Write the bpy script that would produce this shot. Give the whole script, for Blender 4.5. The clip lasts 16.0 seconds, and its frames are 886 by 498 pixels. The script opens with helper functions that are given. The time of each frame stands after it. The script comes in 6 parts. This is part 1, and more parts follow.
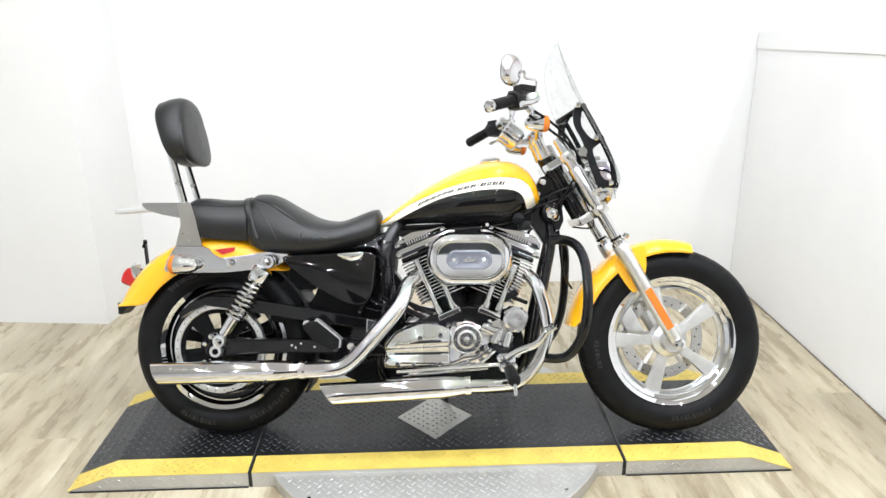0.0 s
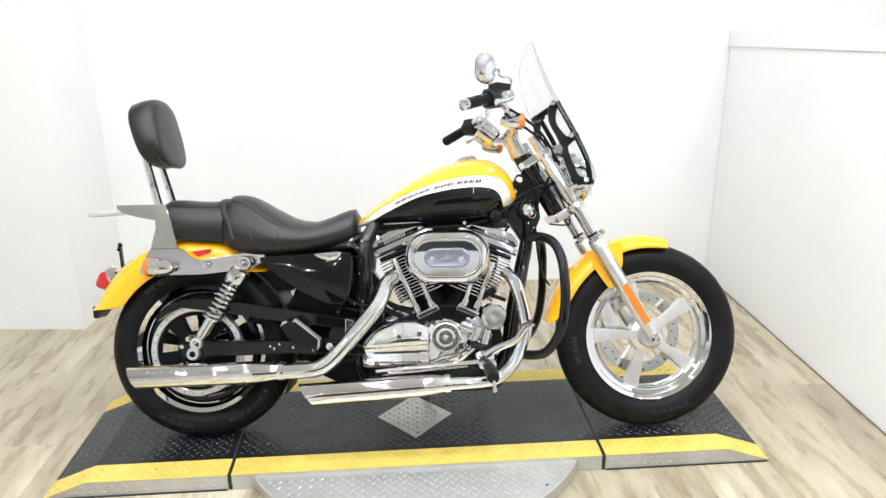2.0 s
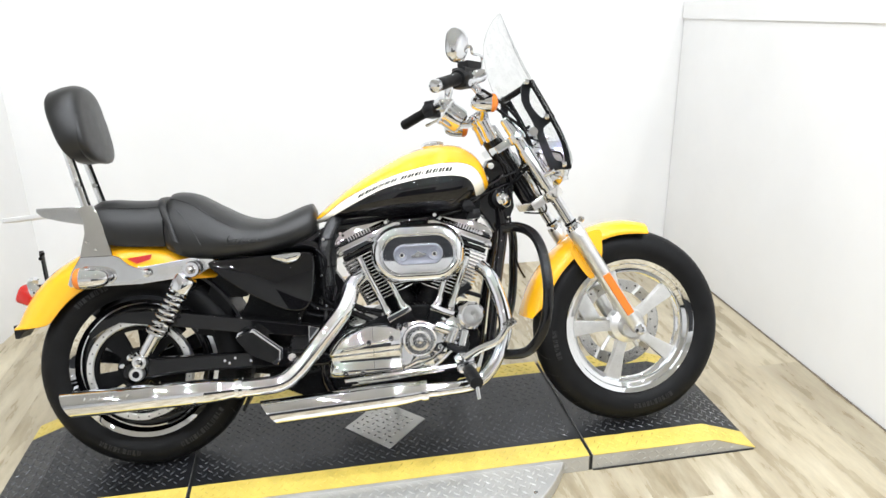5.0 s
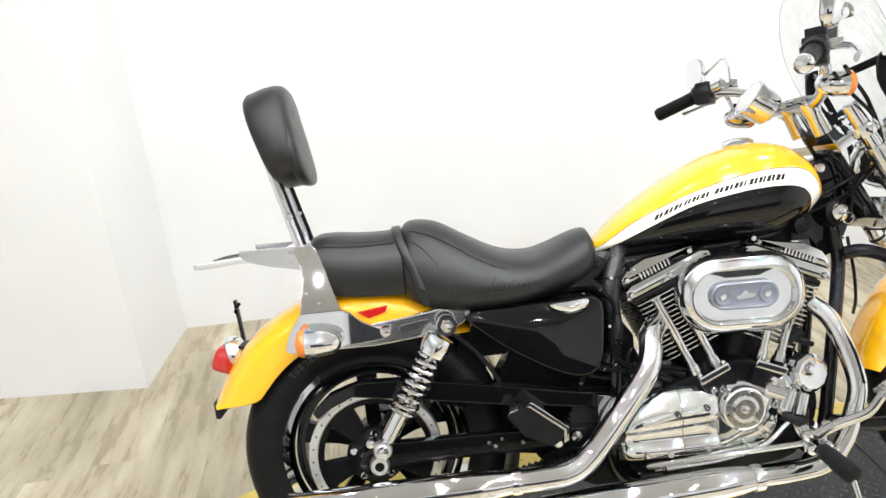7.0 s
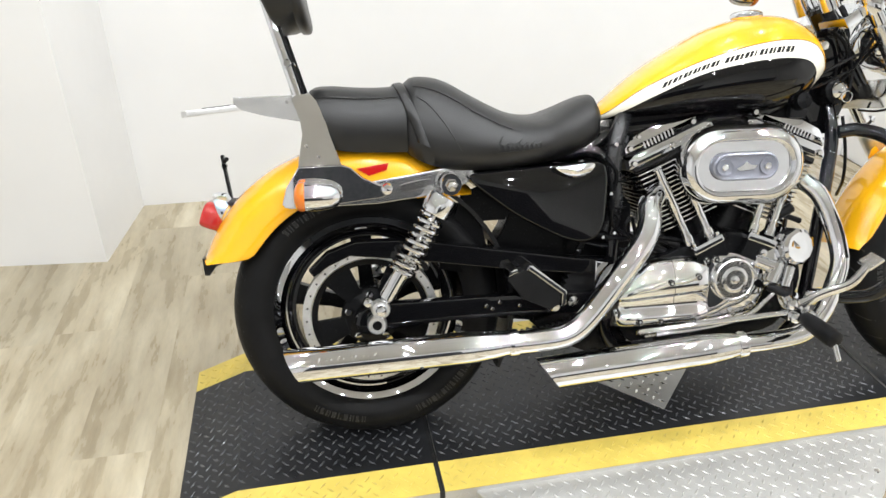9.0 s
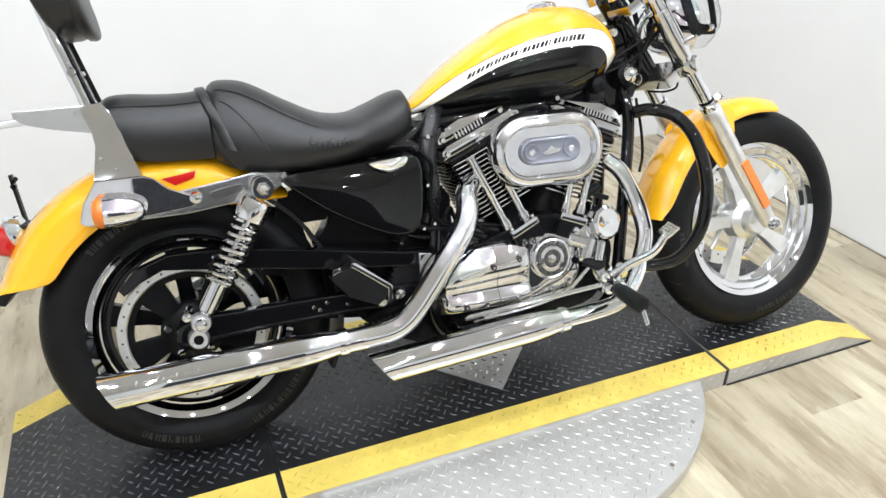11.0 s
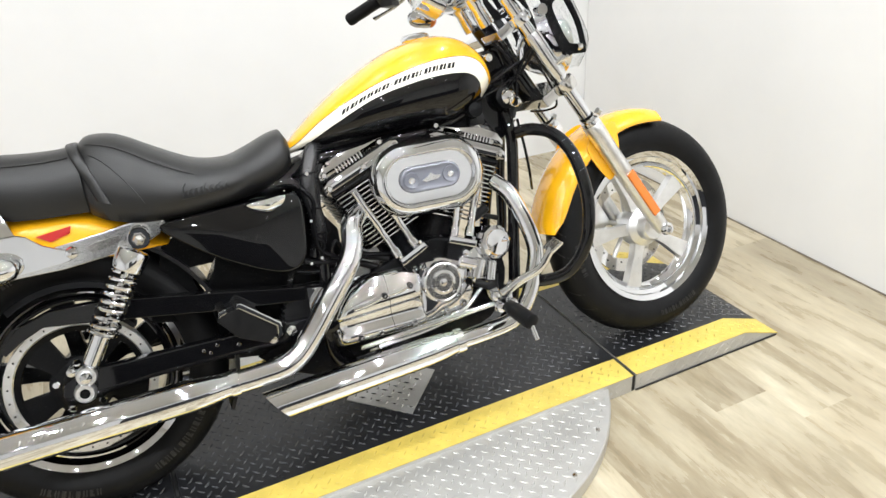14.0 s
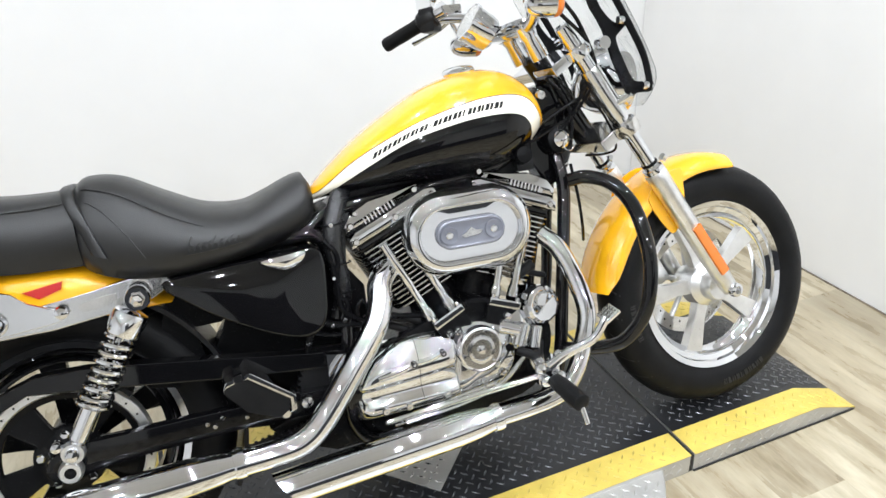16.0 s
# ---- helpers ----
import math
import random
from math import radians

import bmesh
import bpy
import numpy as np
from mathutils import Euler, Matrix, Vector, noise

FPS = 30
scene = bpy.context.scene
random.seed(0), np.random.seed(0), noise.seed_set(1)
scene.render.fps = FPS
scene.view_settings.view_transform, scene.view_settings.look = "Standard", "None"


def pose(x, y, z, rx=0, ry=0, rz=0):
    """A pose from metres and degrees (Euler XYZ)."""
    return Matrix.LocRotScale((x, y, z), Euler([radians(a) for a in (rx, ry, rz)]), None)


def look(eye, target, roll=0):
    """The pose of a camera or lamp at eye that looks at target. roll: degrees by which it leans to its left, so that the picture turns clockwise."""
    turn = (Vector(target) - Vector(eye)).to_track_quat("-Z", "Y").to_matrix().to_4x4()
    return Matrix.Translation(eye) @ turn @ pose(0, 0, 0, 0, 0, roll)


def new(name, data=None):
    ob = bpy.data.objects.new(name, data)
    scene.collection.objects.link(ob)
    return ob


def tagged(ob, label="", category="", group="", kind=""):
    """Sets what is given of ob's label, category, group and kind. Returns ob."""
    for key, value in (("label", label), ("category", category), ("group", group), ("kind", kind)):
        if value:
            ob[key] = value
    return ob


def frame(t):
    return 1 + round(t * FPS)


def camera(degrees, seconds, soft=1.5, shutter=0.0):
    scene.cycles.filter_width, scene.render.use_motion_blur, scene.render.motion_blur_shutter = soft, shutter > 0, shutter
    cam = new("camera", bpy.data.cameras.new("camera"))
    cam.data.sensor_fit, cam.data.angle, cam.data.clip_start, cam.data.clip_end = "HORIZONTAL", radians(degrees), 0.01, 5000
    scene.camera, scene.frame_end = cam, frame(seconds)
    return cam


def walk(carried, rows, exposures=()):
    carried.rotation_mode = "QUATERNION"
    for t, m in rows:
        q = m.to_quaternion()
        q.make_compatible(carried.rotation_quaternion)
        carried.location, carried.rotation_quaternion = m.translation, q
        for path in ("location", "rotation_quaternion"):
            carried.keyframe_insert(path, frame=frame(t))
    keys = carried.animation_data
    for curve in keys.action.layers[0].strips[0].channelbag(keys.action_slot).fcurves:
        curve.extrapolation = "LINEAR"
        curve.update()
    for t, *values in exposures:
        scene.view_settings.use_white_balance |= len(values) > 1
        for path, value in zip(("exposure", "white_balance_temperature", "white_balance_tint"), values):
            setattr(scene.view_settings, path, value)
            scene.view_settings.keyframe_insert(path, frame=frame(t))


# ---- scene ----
cam = camera(63.0, 16.0)
PATH = [
    (0, (0.675, -2.329, 1.482), (0.738, -0.439, 0.833), -0.6),
    (0.5, (0.677, -2.336, 1.484), (0.725, -0.442, 0.843), -1.2),
    (1, (0.675, -2.336, 1.485), (0.749, -0.441, 0.851), -1.0),
    (1.5, (0.686, -2.343, 1.472), (0.785, -0.448, 0.841), -0.8),
    (2, (0.685, -2.337, 1.474), (0.801, -0.448, 0.828), -0.9),
    (2.5, (0.691, -2.339, 1.471), (0.818, -0.451, 0.824), -0.2),
    (3, (0.686, -2.334, 1.478), (0.816, -0.446, 0.83), -1.3),
    (3.2, (0.701, -2.324, 1.496), (0.821, -0.445, 0.821), -0.9),
    (5.3, (0.543, -2.002, 1.446), (0.864, -0.16, 0.736), -1.1),
    (5.5, (0.523, -1.895, 1.405), (0.772, -0.033, 0.719), -2.4),
    (6, (0.434, -1.686, 1.408), (0.427, 0.19, 0.715), -1.7),
    (6.5, (0.265, -1.581, 1.407), (0.266, 0.245, 0.591), -2.6),
    (7, (0.048, -1.464, 1.436), (0.229, 0.374, 0.667), -4.4),
    (7.5, (-0.06, -1.428, 1.423), (0.258, 0.385, 0.642), -1.2),
    (8, (-0.096, -1.446, 1.382), (0.21, 0.324, 0.503), -0.7),
    (8.2, (-0.105, -1.456, 1.353), (0.191, 0.294, 0.43), -0.6),
    (10.3, (-0.092, -1.454, 1.296), (0.431, 0.197, 0.296), 0.7),
    (10.5, (-0.067, -1.468, 1.293), (0.498, 0.176, 0.304), 0.5),
    (11, (-0.004, -1.487, 1.308), (0.671, 0.12, 0.327), 0.7),
    (11.5, (0.059, -1.509, 1.315), (0.784, 0.076, 0.334), -0.3),
    (12, (0.134, -1.546, 1.327), (0.892, 0.032, 0.361), -0.5),
    (12.5, (0.19, -1.575, 1.337), (0.952, 0.004, 0.374), -2.2),
    (13, (0.2, -1.574, 1.33), (0.939, 0.002, 0.344), -3.4),
    (13.5, (0.194, -1.58, 1.34), (0.936, 0.02, 0.398), -3.2),
    (14, (0.18, -1.588, 1.34), (0.924, 0.015, 0.403), -2.9),
    (14.5, (0.182, -1.588, 1.336), (0.933, 0.005, 0.389), -2.4),
    (15, (0.148, -1.537, 1.335), (0.925, 0.046, 0.393), -1.9),
    (15.5, (0.127, -1.446, 1.356), (0.958, 0.104, 0.404), -2.2),
    (16, (0.269, -1.36, 1.354), (0.937, 0.283, 0.43), -2.2),
]
walk(cam, [(t, look(eye, target, roll)) for t, eye, target, roll in PATH], [(0.0, -0.18, 6500, 10), (1.5, -0.16, 6500, 10), (3.0, -0.32, 6620, 10), (5.5, -0.17, 6500, 10), (6.0, -0.16, 6500, 10), (7.0, -0.16, 6650, 10), (8.0, -0.21, 6800, 10), (10.5, -0.28, 6470, 10), (12.5, -0.20, 6350, 10), (13.3, -0.21, 6500, 10), (14.0, -0.28, 6710, 10), (15.0, -0.30, 6710, 10), (15.5, -0.32, 6530, 10), (16.0, -0.28, 6410, 10)])

# ---- light: spot rows and panels in the showroom ceiling ----
CEIL = 2.95
world = bpy.data.worlds.new("world")
scene.world = world
world.use_nodes = True
world.node_tree.nodes["Background"].inputs[0].default_value = (0.9, 0.95, 1.0, 1)
world.node_tree.nodes["Background"].inputs[1].default_value = 0.05


def ceiling_lamp(x, y, watts, size, shape="DISK", size_y=0.0, tint=(0.915, 0.965, 1.03)):
    data = bpy.data.lights.new("ceiling_lamp", "AREA")
    data.shape, data.size, data.energy, data.color = shape, size, watts, tint
    if size_y:
        data.size_y = size_y
    lamp = new("ceiling_lamp", data)
    lamp.matrix_world = pose(x, y, CEIL - 0.03)
    return lamp


for row_y, watts in ((-0.35, 11.5), (-1.20, 12.5)):
    for k in range(6):
        ceiling_lamp(-1.55 + 0.85 * k, row_y, watts * (0.3, 0.7, 1.0, 1.0, 1.0, 0.8)[k], 0.05)
for k in range(8):
    ceiling_lamp(-2.0 + 0.72 * k, -2.0, 14.0, 0.05)
for k in range(4):
    ceiling_lamp(-0.4 + 0.72 * k, 0.62, 5.0, 0.05)
for row_y in (-3.3, -4.6):
    for k in range(6):
        ceiling_lamp(-1.6 + 0.85 * k, row_y, 10.0, 0.05)
for row_y in (0.2, -1.2):
    ceiling_lamp(3.2, row_y, 6.0, 0.05)


# ---- materials ----
def nodes_of(name):
    m = bpy.data.materials.new(name)
    m.use_nodes = True
    return m, m.node_tree.nodes, m.node_tree.links, m.node_tree.nodes["Principled BSDF"]


def coords(n, l, scale=(1, 1, 1)):
    tc = n.new("ShaderNodeTexCoord")
    mp = n.new("ShaderNodeMapping")
    mp.inputs["Scale"].default_value = scale
    l.new(tc.outputs["Object"], mp.inputs["Vector"])
    return mp.outputs["Vector"]


def noise_tex(n, l, vec, scale, detail=4.0, rough=0.55):
    t = n.new("ShaderNodeTexNoise")
    t.inputs["Scale"].default_value, t.inputs["Detail"].default_value, t.inputs["Roughness"].default_value = scale, detail, rough
    l.new(vec, t.inputs["Vector"])
    return t.outputs["Fac"]


def ramp(n, l, fac, stops):
    r = n.new("ShaderNodeValToRGB")
    while len(r.color_ramp.elements) < len(stops):
        r.color_ramp.elements.new(0.5)
    for e, (p, c) in zip(r.color_ramp.elements, stops):
        e.position, e.color = p, (*c, 1) if len(c) == 3 else c
    l.new(fac, r.inputs["Fac"])
    return r.outputs["Color"]


def bump(n, l, bsdf, height, strength, distance):
    b = n.new("ShaderNodeBump")
    b.inputs["Strength"].default_value, b.inputs["Distance"].default_value = strength, distance
    l.new(height, b.inputs["Height"])
    l.new(b.outputs["Normal"], bsdf.inputs["Normal"])


def grey(v):
    return (v, v, v)


def surface(name, colour, rough, metal=0.0, vary=0.12, scale=14.0, grain=0.0, grain_scale=400.0, coat=0.0, rough_vary=0.25, spec=0.5):
    """A painted, metal or rubber surface: colour with soft blotches, uneven gloss and fine grain."""
    m, n, l, b = nodes_of(name)
    vec = coords(n, l)
    big = noise_tex(n, l, vec, scale)
    lo = tuple(c * (1 - vary) for c in colour)
    hi = tuple(min(1.0, c * (1 + vary)) for c in colour)
    l.new(ramp(n, l, big, [(0.3, lo), (0.7, hi)]), b.inputs["Base Color"])
    b.inputs["Metallic"].default_value = metal
    b.inputs["Specular IOR Level"].default_value = spec
    fine = noise_tex(n, l, vec, scale * 9)
    l.new(ramp(n, l, fine, [(0.3, grey(rough * (1 - rough_vary))), (0.75, grey(min(1, rough * (1 + rough_vary))))]), b.inputs["Roughness"])
    if coat:
        b.inputs["Coat Weight"].default_value, b.inputs["Coat Roughness"].default_value = coat, 0.03
    if grain:
        bump(n, l, b, noise_tex(n, l, vec, grain_scale, 2.0), grain, 0.001)
    return m


chrome = surface("chrome", (0.785, 0.797, 0.825), 0.024, 1.0, 0.03, 6, rough_vary=0.2)
worn_chrome = surface("worn_chrome", (0.72, 0.71, 0.69), 0.14, 1.0, 0.08, 20, 0.05, 300)
aluminium = surface("cast_aluminium", (0.82, 0.82, 0.815), 0.36, 1.0, 0.08, 25, 0.12, 600)
polished = surface("polished_aluminium", (0.74, 0.745, 0.75), 0.16, 1.0, 0.05, 20, 0.05, 500)
yellow_paint = surface("yellow_paint", (0.93, 0.452, 0.010), 0.22, 0.0, 0.05, 5, coat=1.0)
cream_paint = surface("cream_paint", (0.82, 0.77, 0.64), 0.25, 0.0, 0.04, 6, coat=0.8)
black_paint = surface("gloss_black_paint", (0.003, 0.003, 0.0035), 0.06, 0.0, 0.2, 6, coat=0.9, spec=0.0)
satin_black = surface("satin_black", (0.0045, 0.0046, 0.0050), 0.24, 0.0, 0.25, 20, 0.1, 500, spec=0.13)
black_plastic = surface("black_plastic", (0.006, 0.006, 0.0065), 0.42, 0.0, 0.2, 20, 0.25, 700, spec=0.28)
grey_plastic = surface("dark_grey_plastic", (0.011, 0.0112, 0.012), 0.24, 0.0, 0.2, 20, 0.2, 700)
wrinkle_black = surface("wrinkle_black", (0.014, 0.014, 0.014), 0.55, 0.0, 0.3, 30, 0.5, 900)
rubber = surface("rubber", (0.0075, 0.0075, 0.0078), 0.48, 0.0, 0.25, 18, 0.25, 500, spec=0.13)
grey_insert = surface("grey_insert", (0.25, 0.26, 0.305), 0.22, 0.45, 0.04, 8)
amber_lens = surface("amber_lens", (0.68, 0.17, 0.010), 0.15, 0.0, 0.05, 20, coat=1.0)
red_lens = surface("red_lens", (0.44, 0.010, 0.008), 0.12, 0.0, 0.08, 20, coat=1.0)
mirror_glass = surface("mirror_glass", (0.86, 0.87, 0.88), 0.02, 1.0, 0.01, 6)
ink = surface("black_ink", (0.004, 0.004, 0.004), 0.4, 0.0, 0.1, spec=0.15)
dial_face = surface("dial_face", (0.55, 0.55, 0.53), 0.3, 0.0, 0.06, 30)
wall_paint = surface("white_wall_paint", (0.83, 0.825, 0.815), 0.6, 0.0, 0.02, 2.5, 0.12, 250)
ceiling_paint = surface("pale_grey_ceiling_paint", (0.60, 0.605, 0.61), 0.8, 0.0, 0.05, 2, 0.1, 250)
reflected_dark = surface("dark_for_reflections", (0.010, 0.011, 0.014), 0.7, 0.0, 0.2, 3, 0.1, 250)
rear_paint = surface("grey_rear_wall_paint", (0.68, 0.68, 0.68), 0.7, 0.0, 0.05, 2.5, 0.1, 250)
tread_dark = surface("dark_coated_plate", (0.0125, 0.013, 0.0145), 0.36, 0.0, 0.3, 9, 0.2, 300, spec=0.5)
# deck lugs paler than their plate: lamp glints put into the colour
tread_glint = surface("glinting_tread_lugs", (0.115, 0.119, 0.128), 0.25, 0.45, 0.3, 9, 0.2, 300)
tread_silver = surface("bright_tread_plate", (0.52, 0.513, 0.49), 0.40, 0.55, 0.08, 12, 0.15, 300)
yellow_worn = surface("worn_yellow_lugs", (0.58, 0.44, 0.09), 0.38, 0.0, 0.30, 5, 0.2, 260)
tread_yellow = surface("yellow_edge_paint", (0.66, 0.50, 0.105), 0.42, 0.0, 0.12, 14, 0.2, 260)
rubber_mark = surface("raised_rubber", (0.011, 0.011, 0.011), 0.42, 0.0, 0.15, 18, 0.1, 500)
joint_brown = surface("brown_joint_filler", (0.13, 0.10, 0.07), 0.7, 0.0, 0.3, 20)
seal_black = surface("black_gap_seal", (0.01, 0.01, 0.01), 0.6, 0.0, 0.2)


def leather():
    m, n, l, b = nodes_of("black_vinyl")
    vec = coords(n, l)
    l.new(ramp(n, l, noise_tex(n, l, vec, 9), [(0.3, grey(0.006)), (0.75, grey(0.011))]), b.inputs["Base Color"])
    l.new(ramp(n, l, noise_tex(n, l, vec, 30), [(0.3, grey(0.33)), (0.7, grey(0.41))]), b.inputs["Roughness"])
    v = n.new("ShaderNodeTexVoronoi")
    v.inputs["Scale"].default_value = 420.0
    l.new(vec, v.inputs["Vector"])
    mix = n.new("ShaderNodeMath")
    mix.operation = "ADD"
    l.new(v.outputs["Distance"], mix.inputs[0])
    l.new(noise_tex(n, l, vec, 26, 3), mix.inputs[1])
    b.inputs["Specular IOR Level"].default_value = 0.5
    bump(n, l, b, mix.outputs[0], 0.09, 0.002)
    return m


vinyl = leather()


def plank_wood(name):
    """Limed oak vinyl: long grain along y, knots and a tone of its own for each plank."""
    m, n, l, b = nodes_of(name)
    info = n.new("ShaderNodeObjectInfo")
    tc = n.new("ShaderNodeTexCoord")
    shift = n.new("ShaderNodeVectorMath")
    shift.operation = "MULTIPLY_ADD"
    comb = n.new("ShaderNodeCombineXYZ")
    for k in range(3):
        l.new(info.outputs["Random"], comb.inputs[k])
    shift.inputs[1].default_value = (37.0, 53.0, 11.0)
    l.new(comb.outputs[0], shift.inputs[0])
    l.new(tc.outputs["Object"], shift.inputs[2])
    mp = n.new("ShaderNodeMapping")
    mp.inputs["Scale"].default_value = (1.0, 0.19, 1.0)
    l.new(shift.outputs[0], mp.inputs["Vector"])
    warp = n.new("ShaderNodeTexNoise")
    warp.inputs["Scale"].default_value, warp.inputs["Detail"].default_value = 5.0, 3.0
    l.new(mp.outputs[0], warp.inputs["Vector"])
    soft = noise_tex(n, l, mp.outputs[0], 16.0, 5.0, 0.6)
    grain = noise_tex(n, l, mp.outputs[0], 95.0, 4.0, 0.65)
    base = ramp(n, l, soft, [(0.28, (0.285, 0.235, 0.155)), (0.48, (0.44, 0.385, 0.280)), (0.68, (0.56, 0.51, 0.395))])
    tone = ramp(n, l, info.outputs["Random"], [(0.0, (0.88, 0.87, 0.85)), (0.5, (1.0, 0.99, 0.97)), (1.0, (1.09, 1.08, 1.06))])
    lines = ramp(n, l, grain, [(0.33, grey(0.72)), (0.55, grey(1.0))])
    cloud = ramp(n, l, noise_tex(n, l, mp.outputs[0], 4.5, 3.0, 0.6), [(0.32, (0.74, 0.70, 0.64)), (0.62, (1.10, 1.10, 1.08))])
    out = base
    for extra, amount in ((tone, 1.0), (cloud, 0.85), (lines, 0.42)):
        mx = n.new("ShaderNodeMix")
        mx.data_type, mx.blend_type = "RGBA", "MULTIPLY"
        mx.inputs["Factor"].default_value = amount
        l.new(out, mx.inputs["A"])
        l.new(extra, mx.inputs["B"])
        out = mx.outputs["Result"]
    l.new(out, b.inputs["Base Color"])
    l.new(ramp(n, l, soft, [(0.3, grey(0.23)), (0.7, grey(0.35))]), b.inputs["Roughness"])
    bump(n, l, b, grain, 0.12, 0.001)
    return m


oak = plank_wood("limed_oak_plank")


def clear_plastic():
    m, n, l, b = nodes_of("clear_windshield")
    out = n["Material Output"]
    glass = n.new("ShaderNodeBsdfGlossy")
    glass.inputs["Roughness"].default_value = 0.02
    trans = n.new("ShaderNodeBsdfTransparent")
    vec = coords(n, l)
    l.new(ramp(n, l, noise_tex(n, l, vec, 8), [(0.3, (0.893, 0.902, 0.902)), (0.7, (0.899, 0.906, 0.906))]), trans.inputs["Color"])
    edge = n.new("ShaderNodeLayerWeight")
    edge.inputs["Blend"].default_value = 0.5
    curve = n.new("ShaderNodeMath")
    curve.operation = "POWER"
    l.new(edge.outputs["Facing"], curve.inputs[0])
    curve.inputs[1].default_value = 4.0
    weak = n.new("ShaderNodeMath")
    weak.operation = "MULTIPLY_ADD"
    l.new(curve.outputs[0], weak.inputs[0])
    weak.inputs[1].default_value, weak.inputs[2].default_value = 0.22, 0.03
    mix = n.new("ShaderNodeMixShader")
    l.new(weak.outputs[0], mix.inputs[0])
    l.new(trans.outputs[0], mix.inputs[1])
    l.new(glass.outputs[0], mix.inputs[2])
    l.new(mix.outputs[0], out.inputs["Surface"])
    return m


screen_clear = clear_plastic()


# ---- mesh helpers ----
def part(name, bm, material, parent=None, label="", smooth=38.0, kind=""):
    bmesh.ops.recalc_face_normals(bm, faces=bm.faces)
    me = bpy.data.meshes.new(name)
    bm.to_mesh(me)
    bm.free()
    me.materials.append(material)
    if smooth:
        me.polygons.foreach_set("use_smooth", [True] * len(me.polygons))
        me.set_sharp_from_angle(angle=radians(smooth))
    ob = new(name, me)
    if parent is not None:
        ob.parent = parent
    sizes = [p.area for p in me.polygons]
    if smooth and kind != "stuff" and len(sizes) > 6 and max(sizes) > 0.12 * sum(sizes):
        # broad flat faces stay flat up to their rounded edges
        flat = ob.modifiers.new("weighted_normal", "WEIGHTED_NORMAL")
        flat.keep_sharp, flat.weight = True, 100
    return tagged(ob, label, "", "", kind)


def spline(points, steps=8):
    """Catmull-Rom through the points."""
    p = [Vector(q) for q in points]
    p = [2 * p[0] - p[1], *p, 2 * p[-1] - p[-2]]
    out = []
    for i in range(1, len(p) - 2):
        a, b, c, d = p[i - 1:i + 3]
        for k in range(steps):
            t = k / steps
            out.append(0.5 * ((2 * b) + (c - a) * t + (2 * a - 5 * b + 4 * c - d) * t * t + (3 * b - a - 3 * c + d) * t ** 3))
    out.append(p[-2])
    return out


def curve1(knots, x):
    """Smooth value at x through (x, value) knots."""
    if x <= knots[0][0]:
        return knots[0][1]
    if x >= knots[-1][0]:
        return knots[-1][1]
    for i in range(len(knots) - 1):
        (x0, v0), (x1, v1) = knots[i], knots[i + 1]
        if x <= x1:
            pm = knots[max(i - 1, 0)]
            pn = knots[min(i + 2, len(knots) - 1)]
            m0 = (v1 - pm[1]) / max(x1 - pm[0], 1e-6)
            m1 = (pn[1] - v0) / max(pn[0] - x0, 1e-6)
            h, t = x1 - x0, (x - x0) / (x1 - x0)
            return (2 * t ** 3 - 3 * t * t + 1) * v0 + (t ** 3 - 2 * t * t + t) * h * m0 + (-2 * t ** 3 + 3 * t * t) * v1 + (t ** 3 - t * t) * h * m1


def skin(bm, rings, closed=True, ends=True, loop=False):
    """Faces between rings of points."""
    vs = [[bm.verts.new(p) for p in r] for r in rings]
    n = len(vs[0])
    pairs = list(zip(vs, vs[1:])) + ([(vs[-1], vs[0])] if loop else [])
    for a, b in pairs:
        for i in range(n if closed else n - 1):
            j = (i + 1) % n
            try:
                bm.faces.new((a[i], a[j], b[j], b[i]))
            except ValueError:
                pass
    if ends and closed and not loop:
        bm.faces.new(vs[0])
        bm.faces.new(vs[-1])
    return bm


def tube(bm, path, radius, sides=14, ends=True, flat=1.0, hollow=0.0):
    """A round tube along points; radius may be a function of the way along (0 to 1)."""
    path = [Vector(p) for p in path]
    rings = []
    up = None
    for i, p in enumerate(path):
        d = (path[min(i + 1, len(path) - 1)] - path[max(i - 1, 0)]).normalized()
        if up is None:
            up = d.cross(Vector((0.13, 0.97, 0.21))).normalized()
        up = (up - d * up.dot(d)).normalized()
        side = d.cross(up)
        r = radius(i / (len(path) - 1)) if callable(radius) else radius
        rings.append([p + r * (math.cos(a) * up + flat * math.sin(a) * side) for a in (2 * math.pi * k / sides for k in range(sides))])
    if hollow:
        d = (path[0] - path[1]).normalized()
        inner = [path[0] + (q - path[0]) * hollow for q in rings[0]]
        deep = [q - d * 0.04 for q in inner]
        rings = [deep, inner] + rings
    return skin(bm, rings, True, ends)


def lathe(bm, profile, centre, axis=(0, 1, 0), sides=32, closed=False):
    """Spin (radius, along-axis) points about an axis through centre."""
    q = Vector((0, 0, 1)).rotation_difference(Vector(axis).normalized()).to_matrix()
    c = Vector(centre)
    rings = [[c + q @ Vector((r * math.cos(a), r * math.sin(a), h)) for a in (2 * math.pi * k / sides for k in range(sides))] for r, h in profile]
    return skin(bm, rings, True, not closed, closed)


def rod(bm, a, b, r, sides=12, r2=None):
    a, b = Vector(a), Vector(b)
    h = (b - a).length
    c = min(r * 0.25, h * 0.2)
    r2 = r if r2 is None else r2
    return lathe(bm, [(r - c, 0), (r, c), (r2, h - c), (r2 - c, h)], a, b - a, sides)


